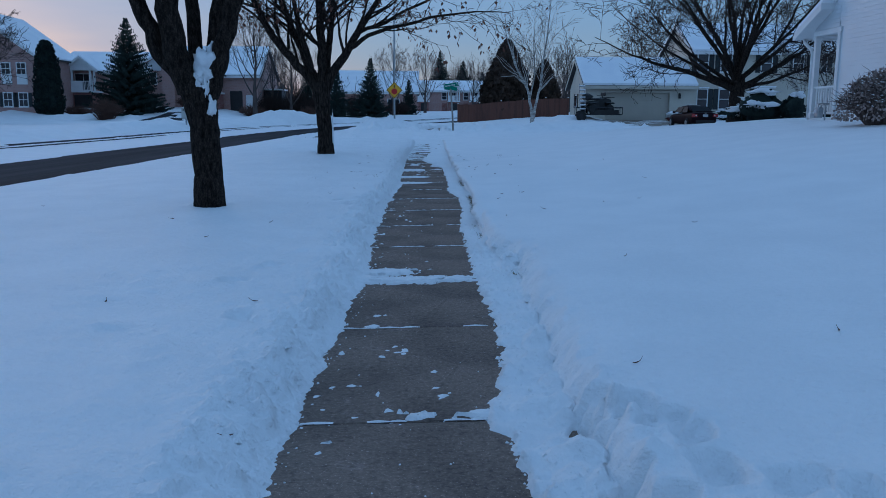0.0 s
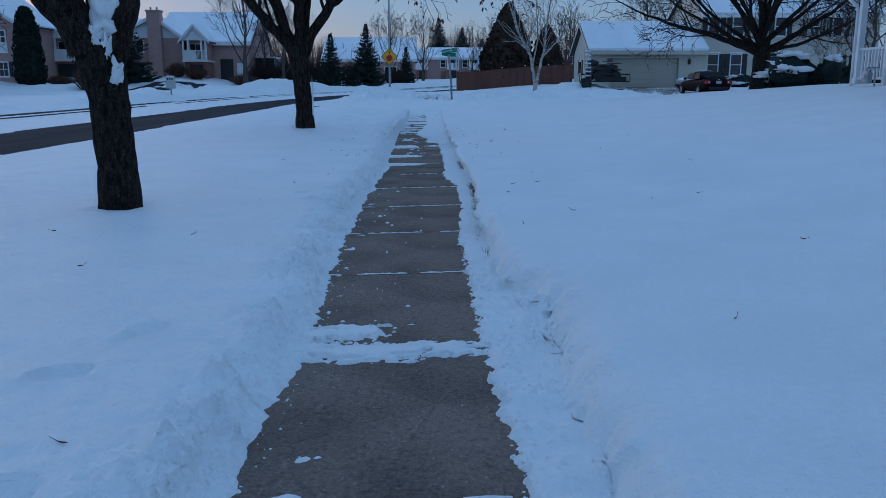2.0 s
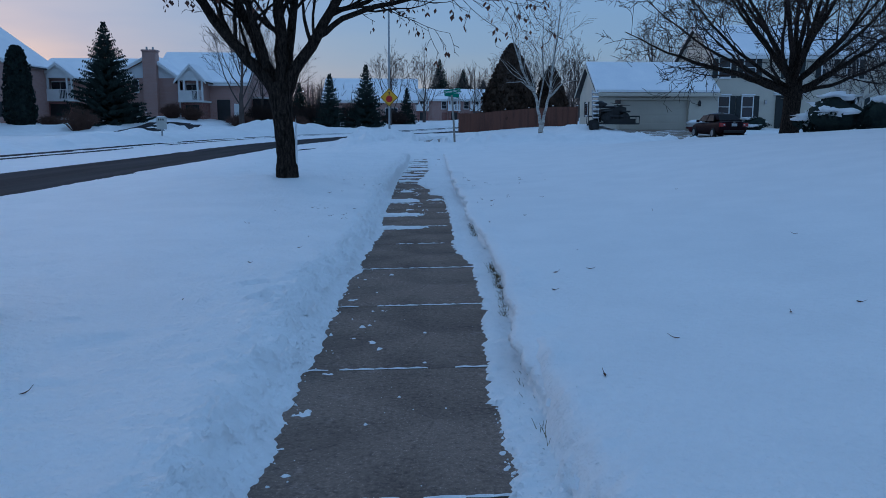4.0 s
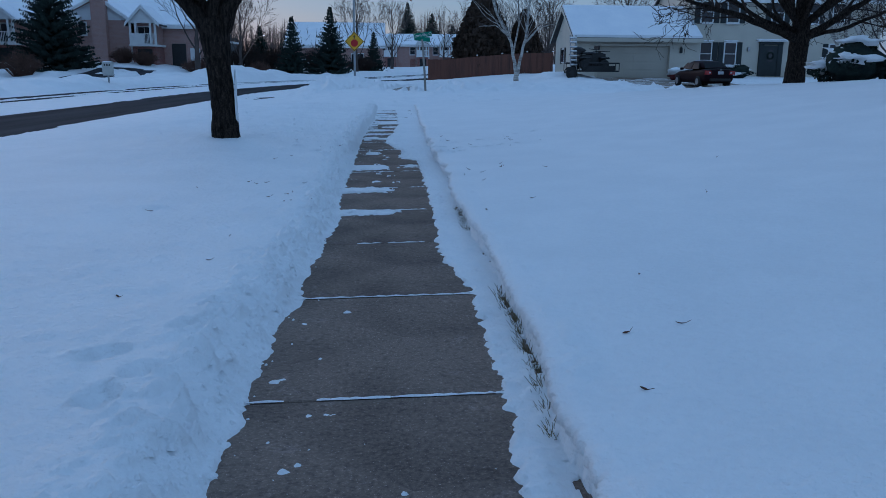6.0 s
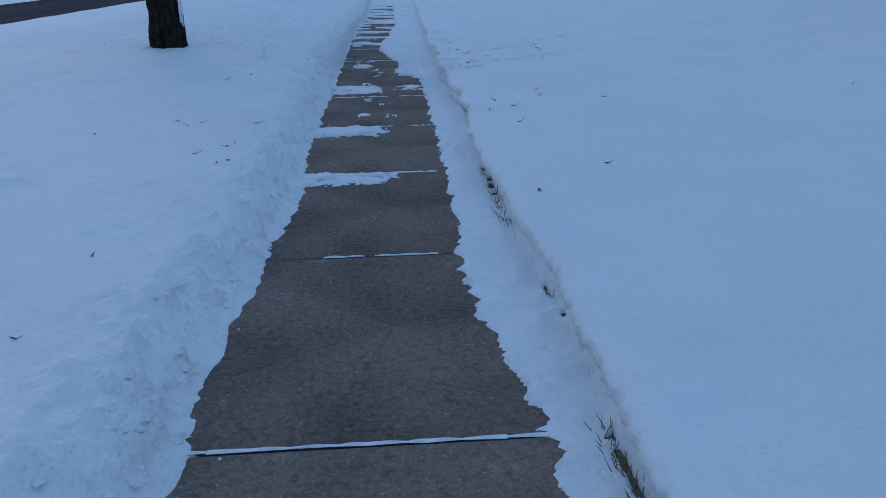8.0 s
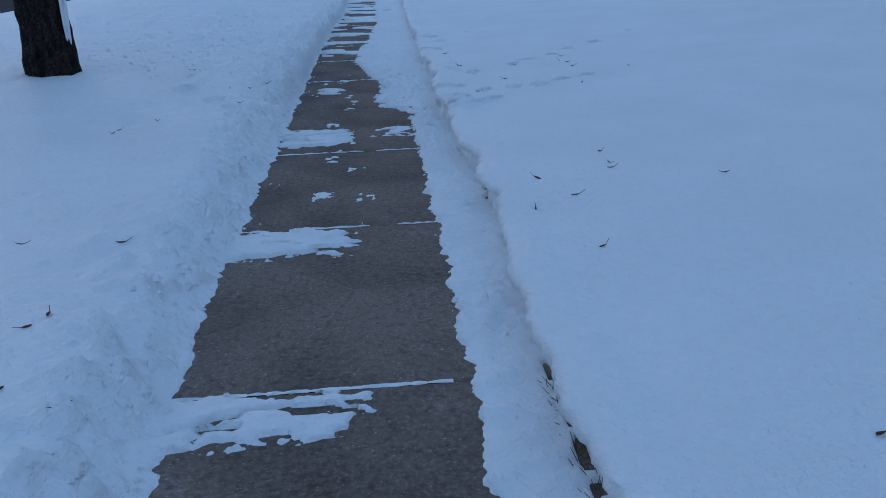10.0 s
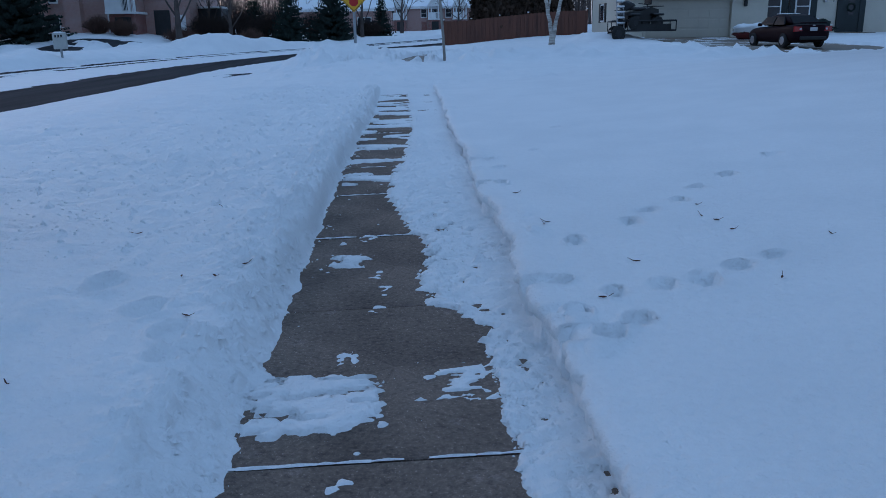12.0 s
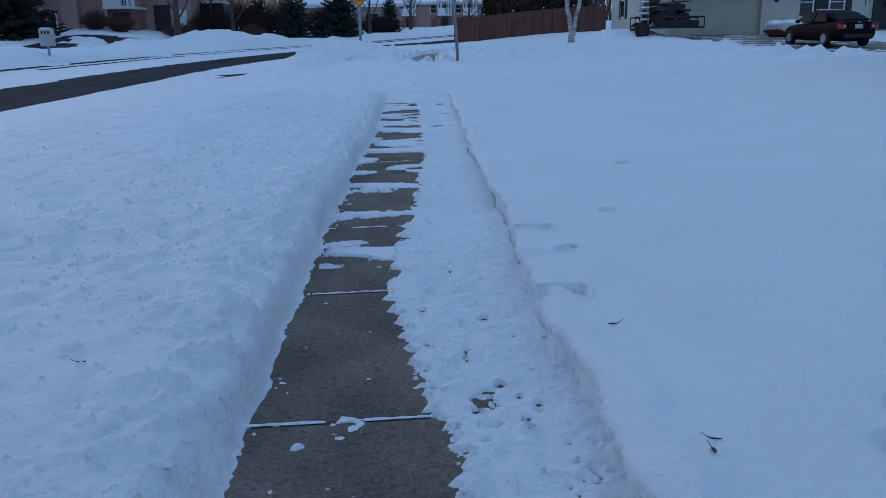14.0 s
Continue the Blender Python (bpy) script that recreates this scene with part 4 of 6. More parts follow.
rng3 = random.Random(21)
broad_opt = dict(near_opt, seg=0.4, levels=4, per_metre=(1.9, 2.1, 2.3, 2.3), least=0.3, thin=0.0085, split=0.03, wiggle=0.17, up=0.03, tip_up=0.0, ratio=(0.3, 0.5))
bare_tree("broad_tree", pose(12.25, 32.0, on_snow(12.25, 32.0) - 0.1) @ Matrix.Scale(1.05, 4),
          [(0.0, 0, -0.1, 0.36), (0, 0, 0.15, 0.3), (0.02, 0, 0.7, 0.26), (0.05, 0, 1.3, 0.27), (0.05, 0, 1.9, 0.24)],
          spread_limbs(rng3, 23, 1.7, 5.7, 12, 84, 0.085) +
          [[(-0.1, -0.1, 1.35, 0.13), (-0.9, -0.2, 1.65, 0.1), (-1.8, -0.3, 1.95, 0.085), (-3.0, -0.4, 2.2, 0.06), (-4.2, -0.5, 2.6, 0.035), (-5.6, -0.6, 3.2, 0.012)],
           [(0.12, -0.1, 1.4, 0.13), (0.7, -0.2, 1.75, 0.1), (1.4, -0.2, 2.2, 0.085), (2.2, -0.3, 2.7, 0.06), (3.2, -0.3, 3.5, 0.03)]],
          broad_opt, 5, "large bare spreading tree with a broad crown of dark branches")

birch_opt = dict(near_opt, seg=0.4, levels=2, per_metre=(3.2, 3.4, 3.0), least=0.4, thin=0.008, split=0.022, tip_up=-0.12, up=0.04, ratio=(0.3, 0.5), angle=(25, 50))


def birch(x, y, seed, s=1.0):
    return bare_tree("birch_tree", pose(x, y, on_snow(x, y) - 0.05) @ Matrix.Scale(s, 4),
                     [(0.0, 0, -0.1, 0.19), (0, 0, 0.3, 0.15), (0.05, 0, 0.8, 0.12)],
                     [[(0.02, 0, 0.3, 0.13), (-0.12, 0, 1.2, 0.1), (-0.35, 0.1, 2.4, 0.085), (-1.3, 0.1, 4.2, 0.07), (-2.0, 0.2, 6.4, 0.03), (-2.2, 0.2, 7.2, 0.012)],
                      [(0.06, 0, 0.4, 0.12), (0.2, 0, 1.3, 0.095), (0.5, -0.1, 2.6, 0.08), (0.7, -0.2, 4.6, 0.06), (1.0, -0.2, 7.2, 0.03), (1.1, -0.2, 8.4, 0.012)],
                      [(-0.2, 0.05, 1.7, 0.06), (0.2, 0.5, 3.5, 0.05), (0.1, 0.8, 6.0, 0.03), (0.2, 0.9, 7.6, 0.012)],
                      [(-0.5, 0.1, 2.8, 0.05), (-1.4, -0.3, 3.4, 0.035), (-2.4, -0.5, 3.3, 0.012)],
                      [(0.45, -0.1, 2.4, 0.05), (1.3, -0.3, 3.3, 0.035), (2.3, -0.4, 3.5, 0.012)]],
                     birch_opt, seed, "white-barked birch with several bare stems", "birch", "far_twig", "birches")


birch(7.82, 58.0, 31)
birch(21.4, 45.0, 33, 0.9)
birch(9.0, 86.0, 34, 0.8)

far_opt = dict(near_opt, seg=0.6, levels=3, per_metre=(1.6, 2.0, 1.8), least=0.4, thin=0.011, split=0.05, up=0.08, tip_up=0.04, ratio=(0.35, 0.55), angle=(20, 45))


def upright_tree(x, y, h, seed, w=0.35, mat="far_twig", z=None):
    r = random.Random(seed)
    limbs = []
    for k in range(12):
        az, e = 6.2832 * k * 0.38 + r.random(), r.uniform(0.6, 1.0) * (w + 0.25)
        z0 = h * (0.14 + 0.05 * k)
        ln = (h - z0) * r.uniform(0.65, 0.9)
        q = []
        for f in (0, 0.25, 0.5, 0.75, 1.0):
            ee = e * (1.25 - 0.55 * f)
            q.append((math.cos(az) * math.sin(ee) * f * ln, math.sin(az) * math.sin(ee) * f * ln, z0 + ln * f * math.cos(ee), 0.007 * h * (1 - 0.04 * k) * (1 - 0.88 * f)))
        limbs.append(q)
    limbs.append([(0, 0, h * 0.28, 0.013 * h), (0.02 * h, 0, h * 0.5, 0.009 * h), (0, 0.02 * h, h * 0.75, 0.005 * h), (0.01 * h, 0, h, 0.001 * h)])
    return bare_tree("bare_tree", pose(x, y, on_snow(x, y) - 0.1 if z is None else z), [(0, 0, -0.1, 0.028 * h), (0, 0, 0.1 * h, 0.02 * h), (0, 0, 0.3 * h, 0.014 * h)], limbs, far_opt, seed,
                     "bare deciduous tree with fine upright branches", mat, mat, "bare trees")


for k, (x, y, h, w) in enumerate([(-15.6, 76, 10.5, 0.35), (-13.5, 84, 8.0, 0.45), (-16.5, 90, 7.0, 0.5), (-3.2, 92, 7.6, 0.35), (0.6, 112, 8.5, 0.4), (10.5, 120, 7.5, 0.6), (13.5, 105, 7.5, 0.6), (7.2, 112, 7.0, 0.6),
                                  (-38, 60, 9.0, 0.7), (15.0, 84, 7.5, 0.5), (26, 96, 11, 0.5), (34, 60, 9, 0.5), (22, 42, 7, 0.5), (-22, 112, 9, 0.6), (17, 92, 7.0, 0.55)]):
    upright_tree(x, y, h, 60 + k, w)


rng4 = random.Random(44)
bare_tree("bare_tree", pose(-32.2, 55.0, on_snow(-32.2, 55.0) - 0.1), [(0, 0, -0.1, 0.3), (0, 0, 0.6, 0.24), (0, 0, 3.2, 0.2)], spread_limbs(rng4, 20, 3.4, 5.6, 14, 80, 0.085),
          dict(far_opt, levels=3, per_metre=(2.2, 2.4, 2.0), thin=0.014, up=0.02, angle=(25, 55)), 45, "wide bare tree with spreading branches before a brick house", "twig", "twig", "bare trees")


# ---- evergreens ----
def spruce(x, y, h, w, seed, label="dark green spruce dusted with a little snow", snowy=0.012):
    rng = random.Random(seed)
    t = thing("spruce_tree", pose(x, y, on_snow(x, y) - 0.15), label, "tree", "spruces")
    part("trunk", Shape().tube([(0, 0, 0), (0, 0, h * 0.5), (0, 0, h)], [0.016 * h, 0.01 * h, 0.01], 7), "bark", t)
    crown, snow = Shape(), Shape()
    rows = int(h / 0.26)
    for i in range(rows):
        f = (i + 0.3) / rows
        reach = w / 2 * 1.2 * (1 - f) ** 0.9 + 0.04
        n = max(5, int(7 + 9 * (1 - f)))
        for k in range(n):
            az = 6.2832 * (k + rng.random()) / n
            ln = reach * rng.uniform(0.72, 1.12)
            z0 = h * (0.03 + 0.97 * f) + rng.uniform(-0.1, 0.1)
            droop = rng.uniform(-0.32, -0.05) * (1 - f) + 0.12 * f
            d = Vector((math.cos(az), math.sin(az), droop))
            u = Vector((-math.sin(az), math.cos(az), 0))
            steps = max(3, int(ln / 0.16))
            for s in range(steps):
                g = (s + 0.4) / steps
                p = Vector((0, 0, z0)) + d * ln * g + Vector((0, 0, 0.22 * ln * g * g))
                for side in (-1, 1):
                    b = (u * side * rng.uniform(0.5, 1.0) + d * rng.uniform(0.3, 0.9)).normalized() * (0.2 + 0.24 * (1 - g)) * rng.uniform(0.7, 1.3) * (0.55 + 0.1 * w) * (0.4 + 0.6 * (1 - f))
                    wd = Vector((0, 0, rng.uniform(0.07, 0.13)))
                    crown.add([p + wd * 0.5, p + b * 0.5 - wd * 1.2, p + b + Vector((0, 0, -0.05)), p + b * 0.6 + wd * 0.6], [(0, 1, 2), (0, 2, 3)])
                if rng.random() < snowy * (0.4 + g):
                    q = p + Vector((0, 0, 0.07))
                    snow.add([q - d * 0.1, q + u * 0.07, q + d * 0.14, q - u * 0.07, q + Vector((0, 0, 0.05))], [(0, 1, 4), (1, 2, 4), (2, 3, 4), (3, 0, 4)])
    part("crown", crown, "spruce", t)
    if snow.v:
        part("snow", snow, "snow", t, "patches of snow on the boughs")
    return t


spruce(-27.8, 78, 9.0, 6.4, 101)
spruce(-8.9, 85, 5.4, 3.2, 102)
spruce(-5.4, 86, 6.3, 3.8, 103)
spruce(-1.5, 98, 4.4, 2.4, 104)
spruce(4.3, 172, 12.5, 7.5, 105)
spruce(9.5, 178, 10.5, 7.0, 106)
spruce(-12.9, 92, 4.6, 3.0, 107)
spruce(13.5, 175, 8, 6, 108)


def foliage_clumps(rng, spots, size, mat_shape):
    for p in spots:
        for k in range(2):
            u, w = side_of(rng, Vector((0, 0, 1))) * size * rng.uniform(0.5, 1.2), Vector((rng.uniform(-0.5, 0.5), rng.uniform(-0.5, 0.5), 1)) * size * rng.uniform(0.5, 1.1)
            mat_shape.add([p - u * 0.5, p + u * 0.5, p + u * 0.3 + w, p - u * 0.35 + w * 0.8], [(0, 1, 2), (0, 2, 3)])


def cedar(name, x, y, h, w, seed, power, mat, label, count=2600, size=0.22):
    """A dense evergreen: a dark core under loose clumps of foliage with an uneven outline."""
    rng = random.Random(seed)
    t = thing(name, pose(x, y, on_snow(x, y) - 0.15), label, "tree")
    part("trunk", Shape().tube([(0, 0, 0), (0, 0, h * 0.4)], [0.1, 0.08], 7), "bark", t)
    prof = lambda f: w / 2 * max((1 - f) ** power * min(1, 0.65 + f * 3), 0.02)
    core = Shape()
    rows = []
    for i in range(14):
        f = i / 13
        rows.append([(math.cos(6.2832 * j / 16) * prof(f) * 0.85 * (1 + 0.25 * noise.noise(Vector((j * 0.9, i * 0.7, seed)))), math.sin(6.2832 * j / 16) * prof(f) * 0.85, 0.15 + f * h * 0.97) for j in range(16)])
    part("inner_foliage", core.loft(rows), mat, t, smooth=True)
    crown, spots = Shape(), []
    for _ in range(count):
        f = rng.random() ** 1.25
        az = rng.random() * 6.2832
        k = prof(f) * (0.86 + 0.22 * noise.noise(Vector((math.cos(az) * 2, math.sin(az) * 2, f * 6 + seed))) + rng.uniform(-0.08, 0.2))
        spots.append(Vector((math.cos(az) * k, math.sin(az) * k, f * h)))
    foliage_clumps(rng, spots, size, crown)
    part("crown", crown, mat, t)
    return t


cedar("cedar_tree", -33.6, 74, 6.5, 2.7, 111, 0.35, "yew", "tall dark columnar cedar beside a brick house", 3000, 0.2)
cedar("cedar_tree", 8.4, 80, 7.6, 6.6, 112, 0.72, "cedar", "broad brownish conifer behind the wooden fence", 6000, 0.3)
cedar("cedar_tree", 12.4, 82, 5.4, 4.2, 113, 0.65, "cedar", "smaller brownish conifer behind the wooden fence", 2600, 0.24)


def shrub(x, y, w, h, seed, label, mat="shrub", snowy=False, count=420):
    """A bare twiggy shrub: stems from the ground that spread into a dome."""
    rng = random.Random(seed)
    t = thing("shrub", pose(x, y, on_snow(x, y) - 0.06), label, "shrub", "shrubs")
    s, caps = Shape(), Shape()
    for _ in range(count):
        az, f = rng.random() * 6.2832, rng.random() ** 0.5
        tip = Vector((math.cos(az) * f * w / 2, math.sin(az) * f * w / 2, h * (1 - 0.55 * f * f) * rng.uniform(0.7, 1.05)))
        root = Vector((math.cos(az) * f * w * 0.18, math.sin(az) * f * w * 0.18, 0))
        mid = root.lerp(tip, 0.5) + Vector((rng.uniform(-0.1, 0.1), rng.uniform(-0.1, 0.1), 0.1 * h))
        s.tube([root, mid, tip], [0.012, 0.009, 0.005], 3, False)
        for k in range(4):
            q = mid.lerp(tip, rng.random())
            s.tube([q, q + Vector((rng.uniform(-1, 1), rng.uniform(-1, 1), rng.uniform(-0.2, 1))) * 0.12 * w], [0.006, 0.004], 3, False)
        if snowy and rng.random() < 0.9:
            q = mid.lerp(tip, rng.uniform(0.4, 1)) + Vector((0, 0, 0.02))
            k_ = rng.uniform(0.4, 1.2)
            caps.add([q + Vector((0.05, 0.02, -0.005)) * k_, q + Vector((-0.01, 0.05, 0)) * k_, q - Vector((0.06, 0.01, 0)) * k_, q - Vector((0, 0.05, 0.01)) * k_, q + Vector((0, 0, 0.018)) * k_], [(0, 1, 4), (1, 2, 4), (2, 3, 4), (3, 0, 4)])
    tagged(part("stem_wood", s, mat, t), kind="stuff")
    if caps.v:
        tagged(part("snow", caps, "snow", t, "bits of snow on the twigs"), kind="stuff")
    return t


shrub(-27.7, 71.5, 3.3, 2.0, 121, "dense rounded reddish-brown bare shrub")
shrub(-24.0, 84, 2.4, 1.5, 122, "reddish-brown bare shrub by a brick wall")
shrub(-22.0, 83.5, 2.6, 1.4, 123, "reddish-brown bare shrub by a brick wall")
shrub(-11.2, 80, 2.4, 1.3, 124, "low bare brown shrub beside the road")
shrub(-32.0, 76, 2.6, 0.9, 125, "low bare brown shrub")

shrub(-17.5, 84, 3.2, 1.2, 127, "low bare brown shrub")
for k, (x, y, w, h) in enumerate(((-13.6, 88, 4.6, 3.0), (-10.9, 90, 4.2, 2.6), (-16.2, 88, 4.0, 2.4), (-7.4, 92, 4.4, 2.4), (-2.9, 96, 3.6, 1.8))):
    shrub(x, y, w, h, 150 + k, "dense dark thicket of bare twigs", "twig", False, 520)


def snowy_bush(name, x, y, w, h, seed, label, snow=True, depth=None):
    """A dark evergreen bush in tiers, each with its pad of snow."""
    rng = random.Random(seed)
    t = thing(name, pose(x, y, on_snow(x, y) - 0.08), label, "bush")
    leaf, spots = Shape(), []
    depth = depth or w * 0.8
    pads = []
    n = max(5, int(w * h * 4))
    for k in range(n):
        f = (k + 0.5) / n
        a = rng.random() * 6.2832
        rr = (1 - f) ** 0.6 * rng.uniform(0.45, 1.0) * 0.62
        c = Vector((math.cos(a) * rr * w * 0.62, math.sin(a) * rr * depth * 0.62, h * (0.12 + 0.72 * f)))
        sx, sy, sz = w * rng.uniform(0.19, 0.31) * (1.15 - 0.4 * f), depth * rng.uniform(0.16, 0.26), h * rng.uniform(0.1, 0.16)
        for _ in range(170):
            d = Vector((rng.gauss(0, 1), rng.gauss(0, 1), rng.gauss(0, 1))).normalized()
            spots.append(c + Vector((d.x * sx, d.y * sy, d.z * sz)) * rng.uniform(0.75, 1.1) + Vector((0, 0, -0.04)))
        pads.append((c, sx, sy, sz))
    foliage_clumps(rng, spots, 0.075, leaf)
    inner = blob(rng, w * 0.36, depth * 0.36, h * 0.42, 0.2)
    part("inner_foliage", lowered(inner, h * 0.45), "yew", t, smooth=True)
    part("foliage", leaf, "yew", t)
    if snow:
        for c, sx, sy, sz in pads:
            if rng.random() < 0.68:
                s = blob(rng, sx * 1.0, sy * 1.05, rng.uniform(0.1, 0.15), 0.45, 11, 20)
                s.v = [(p[0] + c.x, p[1] + c.y, p[2] + c.z + sz * 1.0) for p in s.v]
                part("snow_pad", s, "snow", t, "pad of fresh snow", True)
    return t


snowy_bush("evergreen_bush", 11.15, 27.0, 1.95, 1.1, 131, "dark evergreen bush loaded with snow")
snowy_bush("evergreen_bush", 12.0, 26.4, 1.0, 0.95, 132, "small dark round evergreen bush with snow on top")
snowy_bush("evergreen_bush", 23.6, 61.5, 2.4, 1.0, 134, "low evergreen bush under snow beside the drive")
snowy_bush("evergreen_bush", 15.6, 31.0, 2.4, 1.2, 135, "dark evergreen bush by the lawn", False)


# a far line of bare woods behind the houses
woods, rw = Shape(), random.Random(140)
for _ in range(2600):
    x = rw.uniform(-75, 70)
    y = rw.uniform(176, 205) if -6 < x < 22 else rw.uniform(118, 150)
    top = (3.0 + 2.2 * noise.noise(Vector((x * 0.12, 0.3, 1.7))) + rw.uniform(-0.8, 1.6)) * (1.35 if y > 170 else 1)
    z = on_land(x, y)
    lean = rw.uniform(-0.6, 0.6)
    woods.tube([(x, y, z), (x + lean * 0.4, y, z + top * 0.6), (x + lean, y, z + top * 1.5)], [0.09, 0.06, 0.01], 3, False)
    for k in range(4):
        f = rw.uniform(0.3, 0.9)
        woods.tube([(x + lean * f, y, z + top * 1.5 * f), (x + lean * f + rw.uniform(-1.2, 1.2), y, z + top * 1.5 * f + rw.uniform(0.3, 1.1))], [0.04, 0.012], 3, False)
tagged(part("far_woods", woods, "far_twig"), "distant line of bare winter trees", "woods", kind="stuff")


# ---- houses ----
def window(house, x, z, w, h, y=0.0, shutters=0.0, cap=False, rows=2, cols=1, trim="white"):
    """A sash window that faces -y: frame, panes, bars, and shutters on request."""
    wnd = part("window", Shape().box(x - 0.09, x + w + 0.09, y - 0.06, y + 0.02, z - 0.09, z + h + 0.09, 0.015), trim, house)
    pw, ph = (w - 0.05 * (cols - 1)) / cols, (h - 0.06 * (rows - 1)) / rows
    for i in range(cols):
        for j in range(rows):
            part("pane", Shape().box(x + i * (pw + 0.05), x + i * (pw + 0.05) + pw, y - 0.075, y - 0.055, z + j * (ph + 0.06), z + j * (ph + 0.06) + ph), "glass", wnd)
    part("sill", Shape().box(x - 0.12, x + w + 0.12, y - 0.13, y - 0.06, z - 0.15, z - 0.085, 0.01), trim, wnd)
    if cap:
        part("snow_cap", Shape().box(x - 0.14, x + w + 0.14, y - 0.16, y - 0.02, z + h + 0.1, z + h + 0.2, 0.03), "snow", wnd)
    if shutters:
        for a in (x - 0.12 - shutters, x + w + 0.12):
            s = Shape().box(a, a + shutters, y - 0.05, y + 0.01, z - 0.08, z + h + 0.06, 0.01)
            for k in range(8):
                zz = z + (h - 0.1) * k / 8
                s.box(a + 0.05, a + shutters - 0.05, y - 0.065, y - 0.05, zz, zz + h / 11)
            part("shutter", s, "shutter", house)


def roof_x(house, x0, x1, y0, y1, ze, zr, over=0.4, side=0.3, mat="roof", snow=0.16, fascia="white"):
    """A gable roof with its ridge along x."""
    ym, k = (y0 + y1) / 2, (zr - ze) / ((y1 - y0) / 2)
    a, b, drop = y0 - over, y1 + over, over * k
    for name, lift, thick, m, e in (("roof", 0.0, 0.14, mat, 0.0), ("roof_snow", 0.14, snow, "roof_snow", -0.04)):
        o = [(a - e, ze - drop + lift), (ym, zr + lift), (b + e, ze - drop + lift), (b + e, ze - drop + lift + thick), (ym, zr + lift + thick), (a - e, ze - drop + lift + thick)]
        part(name, Shape().loft([[(x, y, z) for y, z in o] for x in (x0 - side - e, x1 + side + e)]), m, house, "snow lying on the roof" if name == "roof_snow" else "")
    part("fascia", Shape().box(x0 - side, x1 + side, a - 0.05, a, ze - drop - 0.12, ze - drop + 0.13), fascia, house)
    for x in (x0 - side - 0.03, x1 + side):
        s = Shape()
        for p, q in (((a, ze - drop), (ym, zr)), ((b, ze - drop), (ym, zr))):
            s.loft([[(x, p[0], p[1] - 0.08), (x + 0.03, p[0], p[1] - 0.08), (x + 0.03, p[0], p[1] + 0.13), (x, p[0], p[1] + 0.13)], [(x, q[0], q[1] - 0.08), (x + 0.03, q[0], q[1] - 0.08), (x + 0.03, q[0], q[1] + 0.13), (x, q[0], q[1] + 0.13)]])
        part("rake_board", s, fascia, house)


def roof_y(house, x0, x1, y0, y1, ze, zr, over=0.35, front=0.3, xm=None, snow=0.15, trim="white"):
    """A gable roof with its ridge along y, the gable to the front."""
    xm = (x0 + x1) / 2 if xm is None else xm
    for name, lift, thick, m, e in (("roof", 0.0, 0.12, "roof", 0.0), ("roof_snow", 0.12, snow, "roof_snow", 0.04)):
        da, db = over * (zr - ze) / (xm - x0), over * (zr - ze) / (x1 - xm)
        o = [(x0 - over + e, ze - da + lift), (xm, zr + lift), (x1 + over - e, ze - db + lift), (x1 + over - e, ze - db + lift + thick), (xm, zr + lift + thick), (x0 - over + e, ze - da + lift + thick)]
        part(name, Shape().prism(o, y0 - front + e, y1), m, house, "snow lying on the roof" if name == "roof_snow" else "")
    s = Shape()
    for p, q in (((x0 - over, ze - da), (xm, zr)), ((x1 + over, ze - db), (xm, zr))):
        s.loft([[(p[0], y0 - front - 0.04, p[1] - 0.1), (p[0], y0 - front, p[1] - 0.1), (p[0], y0 - front, p[1] + 0.12), (p[0], y0 - front - 0.04, p[1] + 0.12)],
                [(q[0], y0 - front - 0.04, q[1] - 0.1), (q[0], y0 - front, q[1] - 0.1), (q[0], y0 - front, q[1] + 0.12), (q[0], y0 - front - 0.04, q[1] + 0.12)]])
    part("rake_board", s, trim, house)


def gable_wall(x0, x1, y0, y1, z0, ze, zr, xm=None):
    xm = (x0 + x1) / 2 if xm is None else xm
    return Shape().prism([(x0, z0), (x1, z0), (x1, ze), (xm, zr), (x0, ze)], y0, y1)


def side_gable_wall(x0, x1, y0, y1, z0, ze, zr):
    ym = (y0 + y1) / 2
    return Shape().loft([[(x, y0, z0), (x, y1, z0), (x, y1, ze), (x, ym, zr), (x, y0, ze)] for x in (x0, x1)])


def siding_front(x0, x1, y, z0, z1, pitch=0.115):
    """Lapped boards on a wall that faces -y."""
    s = Shape()
    k = 0
    while z0 + k * pitch < z1 - 0.02:
        a, b = z0 + k * pitch, min(z0 + (k + 1) * pitch, z1)
        s.add([(x0, y - 0.013, a), (x1, y - 0.013, a), (x1, y - 0.006, b), (x0, y - 0.006, b), (x0, y, a), (x1, y, a)], [(0, 1, 2, 3), (4, 5, 1, 0)])
        k += 1
    return s


# beige house with the garage
G0 = (12.9, 64.0)
gz0 = on_land(16, 63.6)
gh = thing("garage_house", pose(*G0, gz0 - 0.02), "two-storey beige house with attached double garage, snow on the roofs", "house")
part("garage_wall", side_gable_wall(0, 8.9, 0.3, 6.5, -0.6, 2.68, 4.75), "beige", gh)
part("front_wall", Shape().box(0, 1.62, 0, 0.3, -0.6, 2.68).box(6.72, 8.9, 0, 0.3, -0.6, 2.68).box(1.62, 6.72, 0, 0.3, 2.2, 2.68), "beige", gh)
part("siding", siding_front(0.0, 1.5, 0, 0, 2.6, 0.12), "beige", gh)
part("siding", siding_front(6.85, 8.9, 0, 0, 2.6, 0.12), "beige", gh)
gd = part("garage_door", Shape().box(1.63, 6.71, 0.2, 0.296, 0.0, 2.19), "beige_door", gh, "beige sectional garage door")
